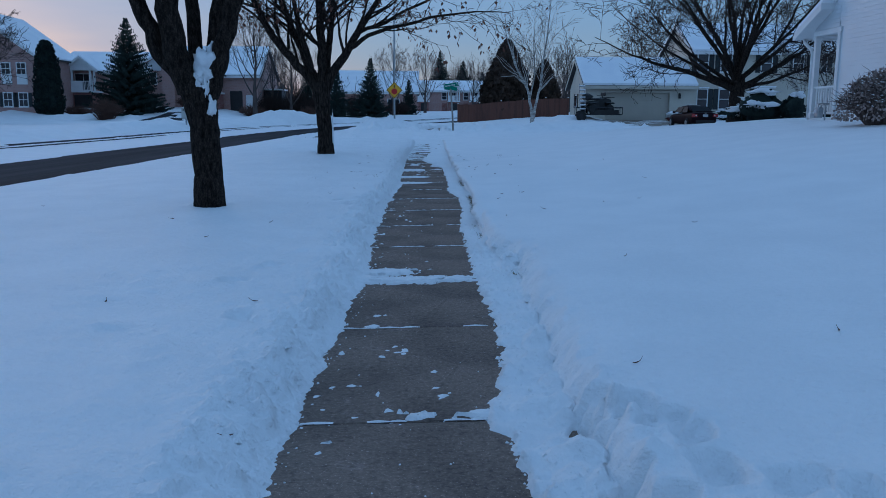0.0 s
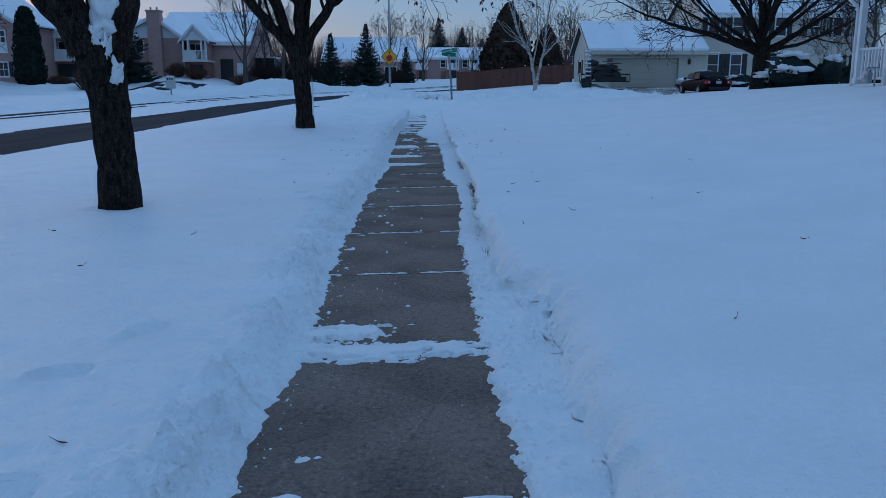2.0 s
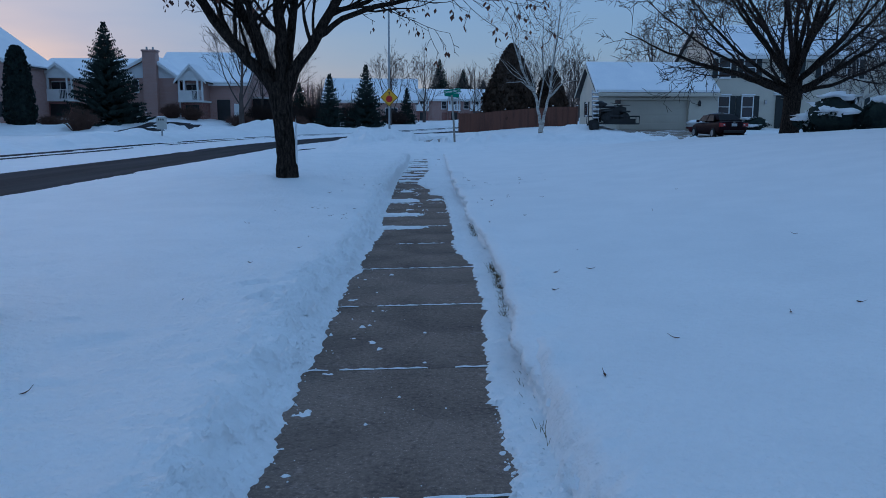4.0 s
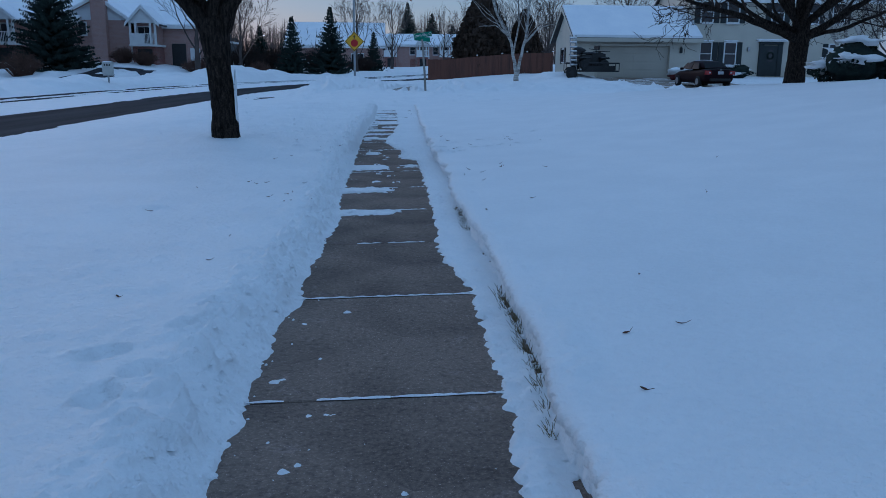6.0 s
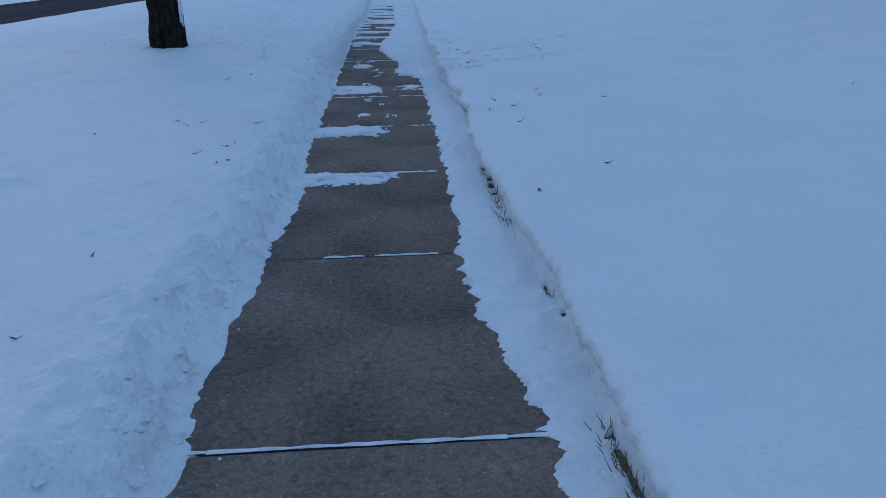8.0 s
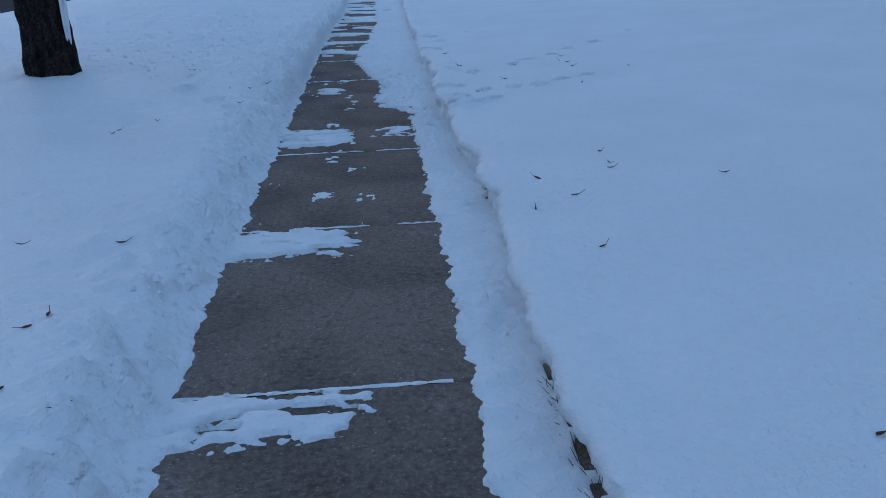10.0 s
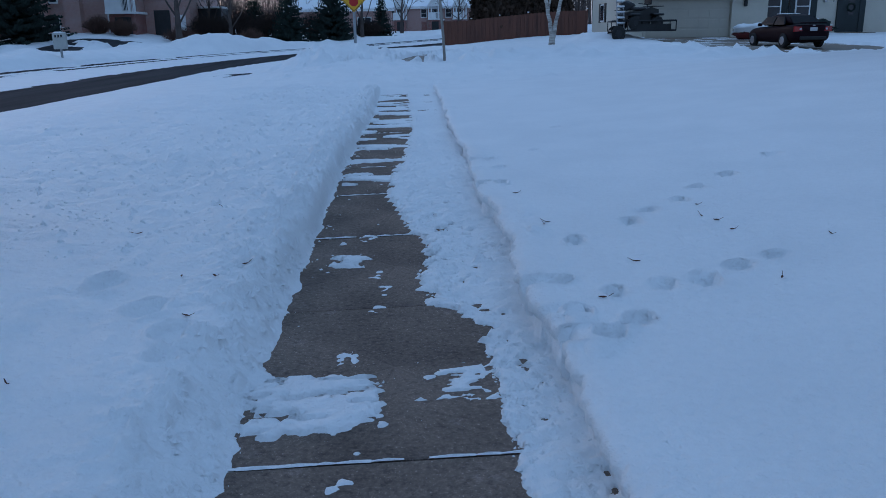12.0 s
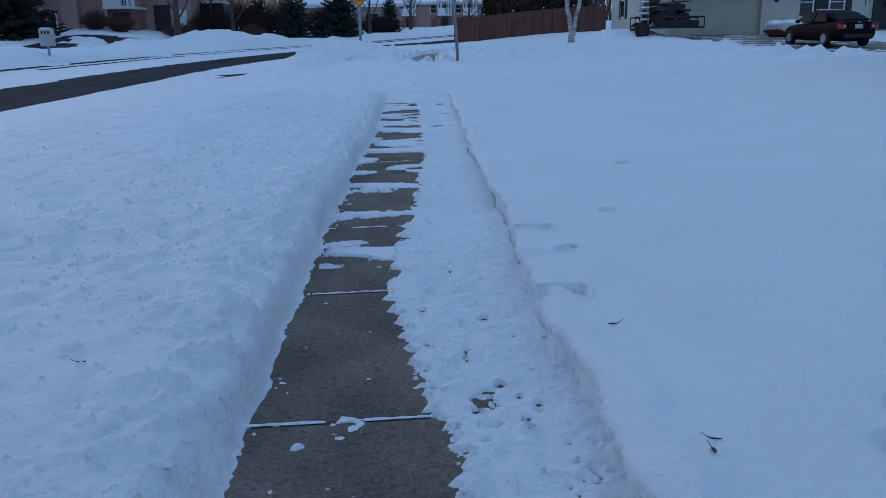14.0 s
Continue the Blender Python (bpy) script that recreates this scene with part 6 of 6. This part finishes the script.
def car(m):
    c = thing("car", m, "dark maroon compact sedan parked on the driveway", "car")
    # local y runs to the front; outlines from the rear
    st = [(-2.25, 0.34, 0.86, 0.70), (-2.2, 0.26, 0.98, 0.80), (-1.9, 0.2, 1.04, 0.86), (-1.2, 0.18, 0.98, 0.88), (0, 0.18, 0.94, 0.885), (1.0, 0.18, 0.92, 0.875), (1.75, 0.2, 0.84, 0.84), (2.15, 0.26, 0.7, 0.74), (2.27, 0.36, 0.56, 0.6)]
    rings = []
    for y, zb, zt, w in st:
        rings.append([(-w * 0.86, y, zb), (w * 0.86, y, zb), (w * 0.98, y, zb + 0.14), (w, y, (zb + zt) / 2 + 0.03), (w * 0.95, y, zt - 0.06), (w * 0.86, y, zt), (-w * 0.86, y, zt), (-w * 0.95, y, zt - 0.06), (-w, y, (zb + zt) / 2 + 0.03), (-w * 0.98, y, zb + 0.14)])
    rounded(part("body", Shape().loft(rings), "car", c, smooth=True))
    cab_ = [(-1.78, 0.98, 0.78, 0.99), (-1.05, 0.96, 0.66, 1.38), (-0.6, 0.95, 0.62, 1.45), (0.1, 0.94, 0.62, 1.44), (0.45, 0.93, 0.64, 1.36), (1.25, 0.91, 0.76, 0.93)]
    rounded(part("roof", Shape().loft([[(-w * 1.12, y, z0), (w * 1.12, y, z0), (w, y, z1 - 0.03), (w * 0.85, y, z1), (-w * 0.85, y, z1), (-w, y, z1 - 0.03)] for y, z0, w, z1 in cab_]), "car", c, smooth=True), 1)
    part("rear_window", Shape().add([(-0.62, -1.7, 1.035), (0.62, -1.7, 1.035), (0.52, -1.1, 1.375), (-0.52, -1.1, 1.375), (-0.62, -1.66, 1.0), (0.62, -1.66, 1.0), (0.52, -1.06, 1.34), (-0.52, -1.06, 1.34)], [(0, 1, 2, 3), (7, 6, 5, 4), (0, 4, 5, 1), (1, 5, 6, 2), (2, 6, 7, 3), (3, 7, 4, 0)]), "car_glass", c)
    for sgn in (-1, 1):
        for ys in ((-1.15, -0.42), (-0.34, 0.62)):
            q = [(sgn * 0.868, ys[0] + (0 if ys[0] > -1 else -0.2), 1.0), (sgn * 0.862, ys[1] + (0.25 if ys[1] > 0 else 0), 0.98), (sgn * 0.7, ys[1] - (0.1 if ys[1] > 0 else 0), 1.33), (sgn * 0.7, ys[0] + (0.12 if ys[0] < -1 else 0), 1.33)]
            part("side_window", Shape().add(q + [(x - sgn * 0.05, y, z) for x, y, z in q], [(0, 1, 2, 3), (7, 6, 5, 4), (0, 4, 5, 1), (1, 5, 6, 2), (2, 6, 7, 3), (3, 7, 4, 0)]), "car_glass", c)
        part("tail_light", lowered(Shape().loft([[(sgn * a, y, z) for a, z in ((0.5, 0.72), (0.84, 0.7), (0.84, 0.92), (0.55, 0.9))] for y in (-2.245, -2.1)]), 0.0), "lamp_red", c)
        part("reversing_light", Shape().box(min(sgn * 0.56, sgn * 0.64), max(sgn * 0.56, sgn * 0.64), -2.262, -2.24, 0.77, 0.85, 0.005), "plate", c)
        part("wing_mirror", Shape().box(min(sgn * 0.9, sgn * 1.06), max(sgn * 0.9, sgn * 1.06), 0.55, 0.68, 0.92, 1.06, 0.03), "car", c)
        for y in (-1.35, 1.35):
            x0 = sgn * 0.72
            wh = part("wheel", Shape().tube([(x0, y, 0.31), (x0 + sgn * 0.04, y, 0.31), (x0 + sgn * 0.17, y, 0.31), (x0 + sgn * 0.2, y, 0.31)], [0.28, 0.315, 0.315, 0.28], 20), "rubber", c)
            part("rim", Shape().tube([(x0 + sgn * 0.16, y, 0.31), (x0 + sgn * 0.21, y, 0.31)], [0.2, 0.18], 14), "chrome", wh)
    part("number_plate", Shape().box(-0.16, 0.16, -2.275, -2.255, 0.72, 0.88, 0.005), "plate", c)
    part("badge", Shape().box(-0.06, 0.06, -2.262, -2.24, 0.93, 0.98, 0.01), "chrome", c)
    part("bumper_lip", Shape().box(-0.6, 0.6, -2.3, -2.2, 0.34, 0.5, 0.03), "black", c)
    part("spoiler", Shape().box(-0.62, 0.62, -2.2, -2.02, 1.05, 1.09, 0.015), "car", c)
    part("roof_snow", lowered(blob(random.Random(9), 0.5, 0.6, 0.025, 0.15, 6, 14), 1.455), "snow", c, "thin snow", True)
    return c


car(pose(17.75, 53.1, on_land(17.75, 53.0) + 0.0, 0.8, 0, 3))

# ---- trailer with a quad bike ----
tz = on_land(13.0, 60)
tr = thing("utility_trailer", pose(13.0, 60.0, tz, 0, 0, -8) @ Matrix.Diagonal((1.05, 1.05, 1.25, 1)), "black open utility trailer parked in front of the garage", "trailer")
part("deck", Shape().box(-1.5, 1.5, -0.8, 0.8, 0.42, 0.5, 0.01), "wood_post", tr)
for y in (-0.82, 0.82):
    for z in (0.45, 0.85):
        part("rail", Shape().tube([(-1.55, y, z), (1.65, y, z)], [0.035, 0.035], 6), "black", tr)
for x in (-1.55, 1.65):
    part("end_rail", Shape().tube([(x, -0.82, 0.85), (x, 0.82, 0.85)], [0.03, 0.03], 6), "black", tr)
for x in (-1.55, -0.75, 0.05, 0.85, 1.65):
    for y in (-0.82, 0.82):
        part("stake", Shape().tube([(x, y, 0.45), (x, y, 0.85)], [0.025, 0.025], 6), "black", tr)
for y in (-0.95, 0.95):
    for x in (-1.2,):
        wh = part("wheel", Shape().tube([(x, y - 0.1, 0.33), (x, y - 0.07, 0.33), (x, y + 0.07, 0.33), (x, y + 0.1, 0.33)], [0.28, 0.34, 0.34, 0.28], 18), "rubber", tr)
        part("rim", Shape().tube([(x, y - 0.11, 0.33), (x, y + 0.11, 0.33)], [0.16, 0.16], 12), "black", wh)
part("side_board", Shape().box(-0.6, 1.4, -0.86, -0.84, 0.47, 0.72), "atv", tr, "dull grey side panel with frost")
part("snow", lowered(blob(random.Random(12), 0.6, 0.6, 0.12, 0.3, 6, 14), 0.56), "snow", tr, smooth=True)
qb = thing("quad_bike", pose(12.95, 60.0, tz + 0.62, 0, 0, -70) @ Matrix.Scale(1.22, 4), "dark quad bike standing on the trailer", "quad bike")
part("body", Shape().loft([[(-w, y, z0), (w, y, z0), (w * 0.9, y, z1), (-w * 0.9, y, z1)] for y, w, z0, z1 in ((-0.85, 0.3, 0.45, 0.7), (-0.5, 0.3, 0.4, 0.78), (0, 0.2, 0.35, 0.8), (0.4, 0.28, 0.4, 0.95), (0.8, 0.3, 0.5, 0.85))]), "atv", qb)
part("seat", lowered(Shape().box(-0.18, 0.18, -0.6, 0.2, 0.0, 0.14, 0.05), 0.8), "black", qb)
part("handlebar", Shape().tube([(-0.4, 0.2, 1.12), (-0.15, 0.35, 1.08), (0.15, 0.35, 1.08), (0.4, 0.2, 1.12)], [0.02] * 4, 6).tube([(0, 0.45, 0.8), (0, 0.35, 1.08)], [0.03, 0.03], 6), "black", qb)
part("windscreen", Shape().box(-0.25, 0.25, 0.4, 0.43, 1.05, 1.28, 0.01), "atv", qb)
part("mudguard", Shape().box(-0.55, 0.55, 0.35, 0.9, 0.58, 0.68, 0.04).box(-0.55, 0.55, -0.9, -0.35, 0.58, 0.68, 0.04), "atv", qb)
part("cargo_bag", lowered(blob(random.Random(31), 0.36, 0.26, 0.2, 0.25), 1.0).turned(pose(0, -0.75, 0)), "black", qb, smooth=True)
part("headlight", Shape().tube([(0, 0.8, 0.8), (0, 0.88, 0.8)], [0.1, 0.09], 10), "plate", qb)
for y0, z0 in ((-0.8, 0.82), (0.7, 0.98)):
    part("rack", Shape().tube([(-0.4, y0 - 0.25, z0), (0.4, y0 - 0.25, z0), (0.4, y0 + 0.25, z0), (-0.4, y0 + 0.25, z0), (-0.4, y0 - 0.25, z0)], [0.018] * 5, 5), "black", qb)
for x in (-0.45, 0.45):
    for y in (-0.6, 0.6):
        wh = part("wheel", Shape().tube([(x - 0.11, y, 0.28), (x - 0.08, y, 0.28), (x + 0.08, y, 0.28), (x + 0.11, y, 0.28)], [0.22, 0.28, 0.28, 0.22], 16), "rubber", qb)
        part("rim", Shape().tube([(x - 0.12, y, 0.28), (x + 0.12, y, 0.28)], [0.12, 0.12], 10), "black", wh)
ld = thing("ladder", pose(11.75, 59.3, tz + 0.6, -6, 0, 20), "short ladder with snow on its rungs", "ladder")
for x in (-0.22, 0.22):
    part("side_rail", Shape().box(x - 0.03, x + 0.03, -0.02, 0.02, 0, 2.2, 0.005), "galv", ld)
for k in range(7):
    rung = part("rung", Shape().box(-0.22, 0.22, -0.05, 0.05, 0.3 + k * 0.28, 0.34 + k * 0.28, 0.005), "galv", ld)
    part("snow", Shape().box(-0.24, 0.24, -0.07, 0.05, 0.342 + k * 0.28, 0.42 + k * 0.28, 0.025), "snow", rung)
pile = thing("covered_pile", pose(19.2, 60.3, on_snow(19.2, 60.3) - 0.05), "low pile with red cloth under snow beside the drive", "pile")
part("cloth", lowered(blob(random.Random(15), 0.8, 0.6, 0.4, 0.25), 0.35), "cloth", pile, smooth=True)
part("snow", lowered(blob(random.Random(16), 1.0, 0.75, 0.36, 0.25), 0.6), "snow", pile, smooth=True)

# ---- fallen leaves and twigs ----
LEAVES_RIGHT = [(0.51, 8.54), (1.01, 9.11), (1.11, 5.88), (2.24, 9.6), (1.78, 9.47), (2.19, 7.49), (0.52, 3.39), (1.61, 3.74), (2.45, 14.42), (1.06, 11.91), (0.99, 11.09), (0.6, 10.4), (0.72, 11.01), (0.7, 16.02), (1.52, 16.81), (0.98, 14.73), (0.52, 14.31),
                (0.55, 16.54), (1.05, 17.14), (1.72, 21.09), (0.65, 16.99), (0.76, 16.67), (1.03, 17.04), (1.07, 17.38), (1.67, 20.64), (2.09, 20.14), (0.71, 20.93), (1.66, 20.39), (0.68, 19.41), (0.97, 19.9), (1.63, 20.78), (1.52, 19.5), (0.68, 20.85), (0.66, 21.92), (3.0, 12.0), (3.4, 16.5)]
LEAVES_LEFT = [(-2.37, 4.87), (-1.16, 2.87), (-2.03, 8.57), (-3.05, 8.51), (-2.44, 7.48), (-1.48, 4.97), (-1.89, 10.46), (-5.04, 9.91), (-1.78, 12.05), (-1.47, 12.89), (-1.48, 13.68), (-2.26, 16.09), (-2.32, 14.62), (-1.71, 16.45), (-1.79, 18.46), (-1.22, 15.34), (-1.28, 15.28),
               (-0.98, 15.18), (-1.45, 15.47), (-1.3, 15.75), (-1.26, 15.83), (-1.22, 16.54), (-1.63, 16.55), (-1.82, 16.59), (-1.15, 20.08), (-1.78, 18.55), (-1.61, 18.83), (-1.02, 20.24), (-1.31, 20.07), (-1.16, 19.54), (-1.74, 20.8), (-1.42, 21.67)]


def leaf_mesh(seed):
    r = random.Random(seed)
    s = Shape()
    ln, wd, curl = r.uniform(0.016, 0.027), r.uniform(0.003, 0.007), r.uniform(0.003, 0.01)
    rows = []
    for i in range(6):
        f = i / 5
        w = wd * math.sin(math.pi * (0.08 + 0.84 * f))
        z = curl * (2 * f - 1) ** 2 + 0.006
        rows.append([(ln * (2 * f - 1), -w, z + w * 0.8), (ln * (2 * f - 1), 0, z), (ln * (2 * f - 1), w, z + w * 0.8), (ln * (2 * f - 1), 0, z - 0.002)])
    s.loft(rows)
    s.tube([(ln, 0, curl + 0.006), (ln + 0.025, 0.006, curl + 0.02)], [0.0015, 0.001], 4)
    return s


first_leaves = []
for k in range(4):
    lf = part("fallen_leaf", leaf_mesh(40 + k), "dead_leaf")
    tagged(lf, "small curled brown leaf lying on the snow", "leaf", "fallen leaves")
    first_leaves.append(lf)
rl = random.Random(77)
spots = LEAVES_RIGHT + LEAVES_LEFT
for i, (x, y) in enumerate(spots):
    m_ = pose(x, y, on_snow(x, y) - 0.002, rl.uniform(-8, 8), rl.uniform(-8, 8), rl.uniform(0, 360))
    if i < 4:
        first_leaves[i].matrix_world = m_
    else:
        copy_thing(first_leaves[i % 4], m_)

# dry grass showing at the cut edge of the lawn
gr, rg = Shape(), random.Random(88)
for y0, y1, n in ((10.4, 12.4, 420), (14.2, 15.4, 160), (6.1, 6.3, 40), (8.2, 9.4, 30)):
    for _ in range(n):
        y = rg.uniform(y0, y1)
        x = float(bank_edge(y)) + rg.uniform(-0.03, 0.02)
        z = on_land(x, y)
        gr.tube([(x, y, z), (x + rg.uniform(-0.05, 0.02), y + rg.uniform(-0.04, 0.04), z + rg.uniform(0.02, 0.07))], [0.0022, 0.0008], 3, False)
tagged(part("grass_blades", gr, "grass"), "dry brown grass at the cut edge of the snow", "grass", kind="stuff")

# the lip of snow that overhangs the cut edge of the lawn
ly = np.arange(8.6, 34.5, 0.022)
lx = bank_edge(ly) + 0.02
ltop = snow_height(np.array([lx + 0.16]), np.array([ly]))[0]
lo = 0.035 + 0.07 * np.maximum(fbm(0 * ly + 2.1, ly * 1.7, 4, 171) + 0.15, 0)
lip_s, rows_ = Shape(), []
for y, x, z, o in zip(ly, lx, ltop, lo):
    z -= 0.1 * max(0.0, 1 - (y - 8.6) / 0.7)
    o *= min(1.0, (y - 8.6) / 0.7)
    j = 0.006 * math.sin(y * 61) + 0.005 * math.sin(y * 143)
    rows_.append([(x + 0.15, y, z - 0.004), (x + 0.05, y, z + 0.004), (x - o * 0.6, y, z - 0.002), (x - o + j, y, z - 0.018), (x - o + j, y, z - 0.05), (x - o * 0.4, y, z - 0.075), (x + 0.05, y, z - 0.085)])
lip_s.add([p for r in rows_ for p in r], [(k * 7 + i, k * 7 + i + 1, k * 7 + i + 8, k * 7 + i + 7) for k in range(len(rows_) - 1) for i in range(6)])
tagged(part("snow_lip", lip_s, "snow", None, smooth=True), "crisp overhanging edge of the lawn snow", "snow", kind="stuff")

# loose lumps of snow along the shovelled edges
lumps_ = Shape()
rk = random.Random(99)
crumbs = []
for _ in range(2600):
    y = rk.uniform(2, 34) if rk.random() < 0.6 else rk.uniform(2, 9)
    side = rk.random()
    if side < 0.5:
        x = float(np.interp(y, *X_LEFT)) + rk.gauss(-0.08, 0.09)
    elif side < 0.94:
        x = float(np.interp(y, *X_RIGHT)) + abs(rk.gauss(0.04, 0.12))
    else:
        x = rk.uniform(-0.9, 0.15)
    crumbs.append((x, y, rk.uniform(0.004, 0.013) * (2.2 if rk.random() < 0.12 else 1) * (1 if side < 0.94 else 0.5)))
for _ in range(1300):
    y = rk.uniform(2, 21)
    crumbs.append((float(np.interp(y, *X_LEFT)) - abs(rk.gauss(0.03, 0.12)), y, rk.uniform(0.008, 0.026) * (0.6 if y < 8 else 1)))
for _ in range(900):
    y = rk.choice((rk.gauss(18.9, 0.25), rk.gauss(20.5, 0.8), rk.gauss(7, 0.8)))
    crumbs.append((float(np.interp(y, *X_RIGHT)) + abs(rk.gauss(0.0, 0.16)), y, rk.uniform(0.005, 0.02)))
for _ in range(70):
    y = rk.gauss(6.6, 0.8)
    crumbs.append((float(bank_edge(y)) + rk.uniform(-0.14, 0.03), y, rk.uniform(0.02, 0.055)))
for x, y, s in ((0.02, 21.0, 0.05), (0.2, 20.9, 0.045), (0.28, 20.75, 0.07), (-0.12, 21.6, 0.05), (0.42, 20.9, 0.05), (-0.98, 4.05, 0.03), (0.05, 3.75, 0.025)):
    crumbs.append((x, y, s))
for _ in range(3800):
    y = rk.uniform(20.2, 35)
    crumbs.append((-0.95 - abs(rk.gauss(0, 1.6)), y, rk.uniform(0.006, 0.02) * rk.choice((1, 1, 1, 2))))
heights = snow_height(np.array([[c[0] for c in crumbs]]), np.array([[c[1] for c in crumbs]]))[0]
for (x, y, s), z in zip(crumbs, heights):
    z = max(float(z), 0.021 * (x + 0.24) if -1 < x < 0.5 else -1)
    k = [rk.uniform(0.6, 1.2) for _ in range(7)]
    v = [(s * k[0], 0, 0), (0.3 * s, s * k[1], 0), (-0.8 * s * k[2], 0.6 * s, 0), (-0.7 * s, -0.7 * s * k[3], 0), (0.4 * s, -s * k[4], 0), (0.2 * s, 0.3 * s, s * 0.9 * k[5]), (-0.3 * s, -0.2 * s, s * 0.8 * k[6])]
    a = rk.uniform(0, 6.28)
    lumps_.add([(x + p[0] * math.cos(a) - p[1] * math.sin(a), y + p[0] * math.sin(a) + p[1] * math.cos(a), z - 0.35 * s + p[2]) for p in v],
               [(0, 1, 5), (1, 2, 5), (2, 6, 5), (2, 3, 6), (3, 4, 6), (4, 5, 6), (4, 0, 5)])
tagged(part("snow_lumps", lumps_, "snow"), "loose crumbs of snow beside the walk", "snow", kind="stuff")

# ---- the walk, slab by slab ----
walkway = new("pavement")
tagged(walkway, "concrete pavement slabs cleared of snow", "pavement", kind="structure")
sl = Shape().box(-0.758, 0.758, -SLAB / 2 + 0.006, SLAB / 2 - 0.006, -0.12, 0.0, 0.006)
first_slab = part("slab", sl, "concrete", walkway)
rs = random.Random(5)
for k in range(-3, 22):
    ob = first_slab if k == -3 else new("slab", first_slab.data)
    ob.parent = walkway
    yc = JOINT0 + (k + 0.5) * SLAB
    ob.matrix_local = pose(-0.24, yc, on_land(-0.24, yc) + rs.uniform(-0.002, 0.002), rs.uniform(-0.12, 0.12), -1.2 + rs.uniform(-0.15, 0.15), 0)
js = Shape()
for k in range(-1, 21):
    if k in (11,):
        continue
    y = JOINT0 + k * SLAB
    x, x_end = -0.95, 0.2
    while x < x_end:
        w = rs.uniform(0.04, 0.16)
        if rs.random() < 0.8:
            a, b = rs.uniform(0.004, 0.012), rs.uniform(0.004, 0.012)
            z = on_land(-0.24, y) + 0.021 * (x + 0.24) + 0.003
            js.add([(x, y - a, z), (x + w, y - b, z + 0.021 * w), (x + w, y + b, z + 0.021 * w), (x, y + a, z), (x + w / 2, y, z + 0.008 + 0.01 * w)], [(0, 1, 4), (1, 2, 4), (2, 3, 4), (3, 0, 4)])
        x += w
tagged(part("joint_snow", js, "snow"), "thin lines of snow in the slab joints", "snow", kind="stuff")
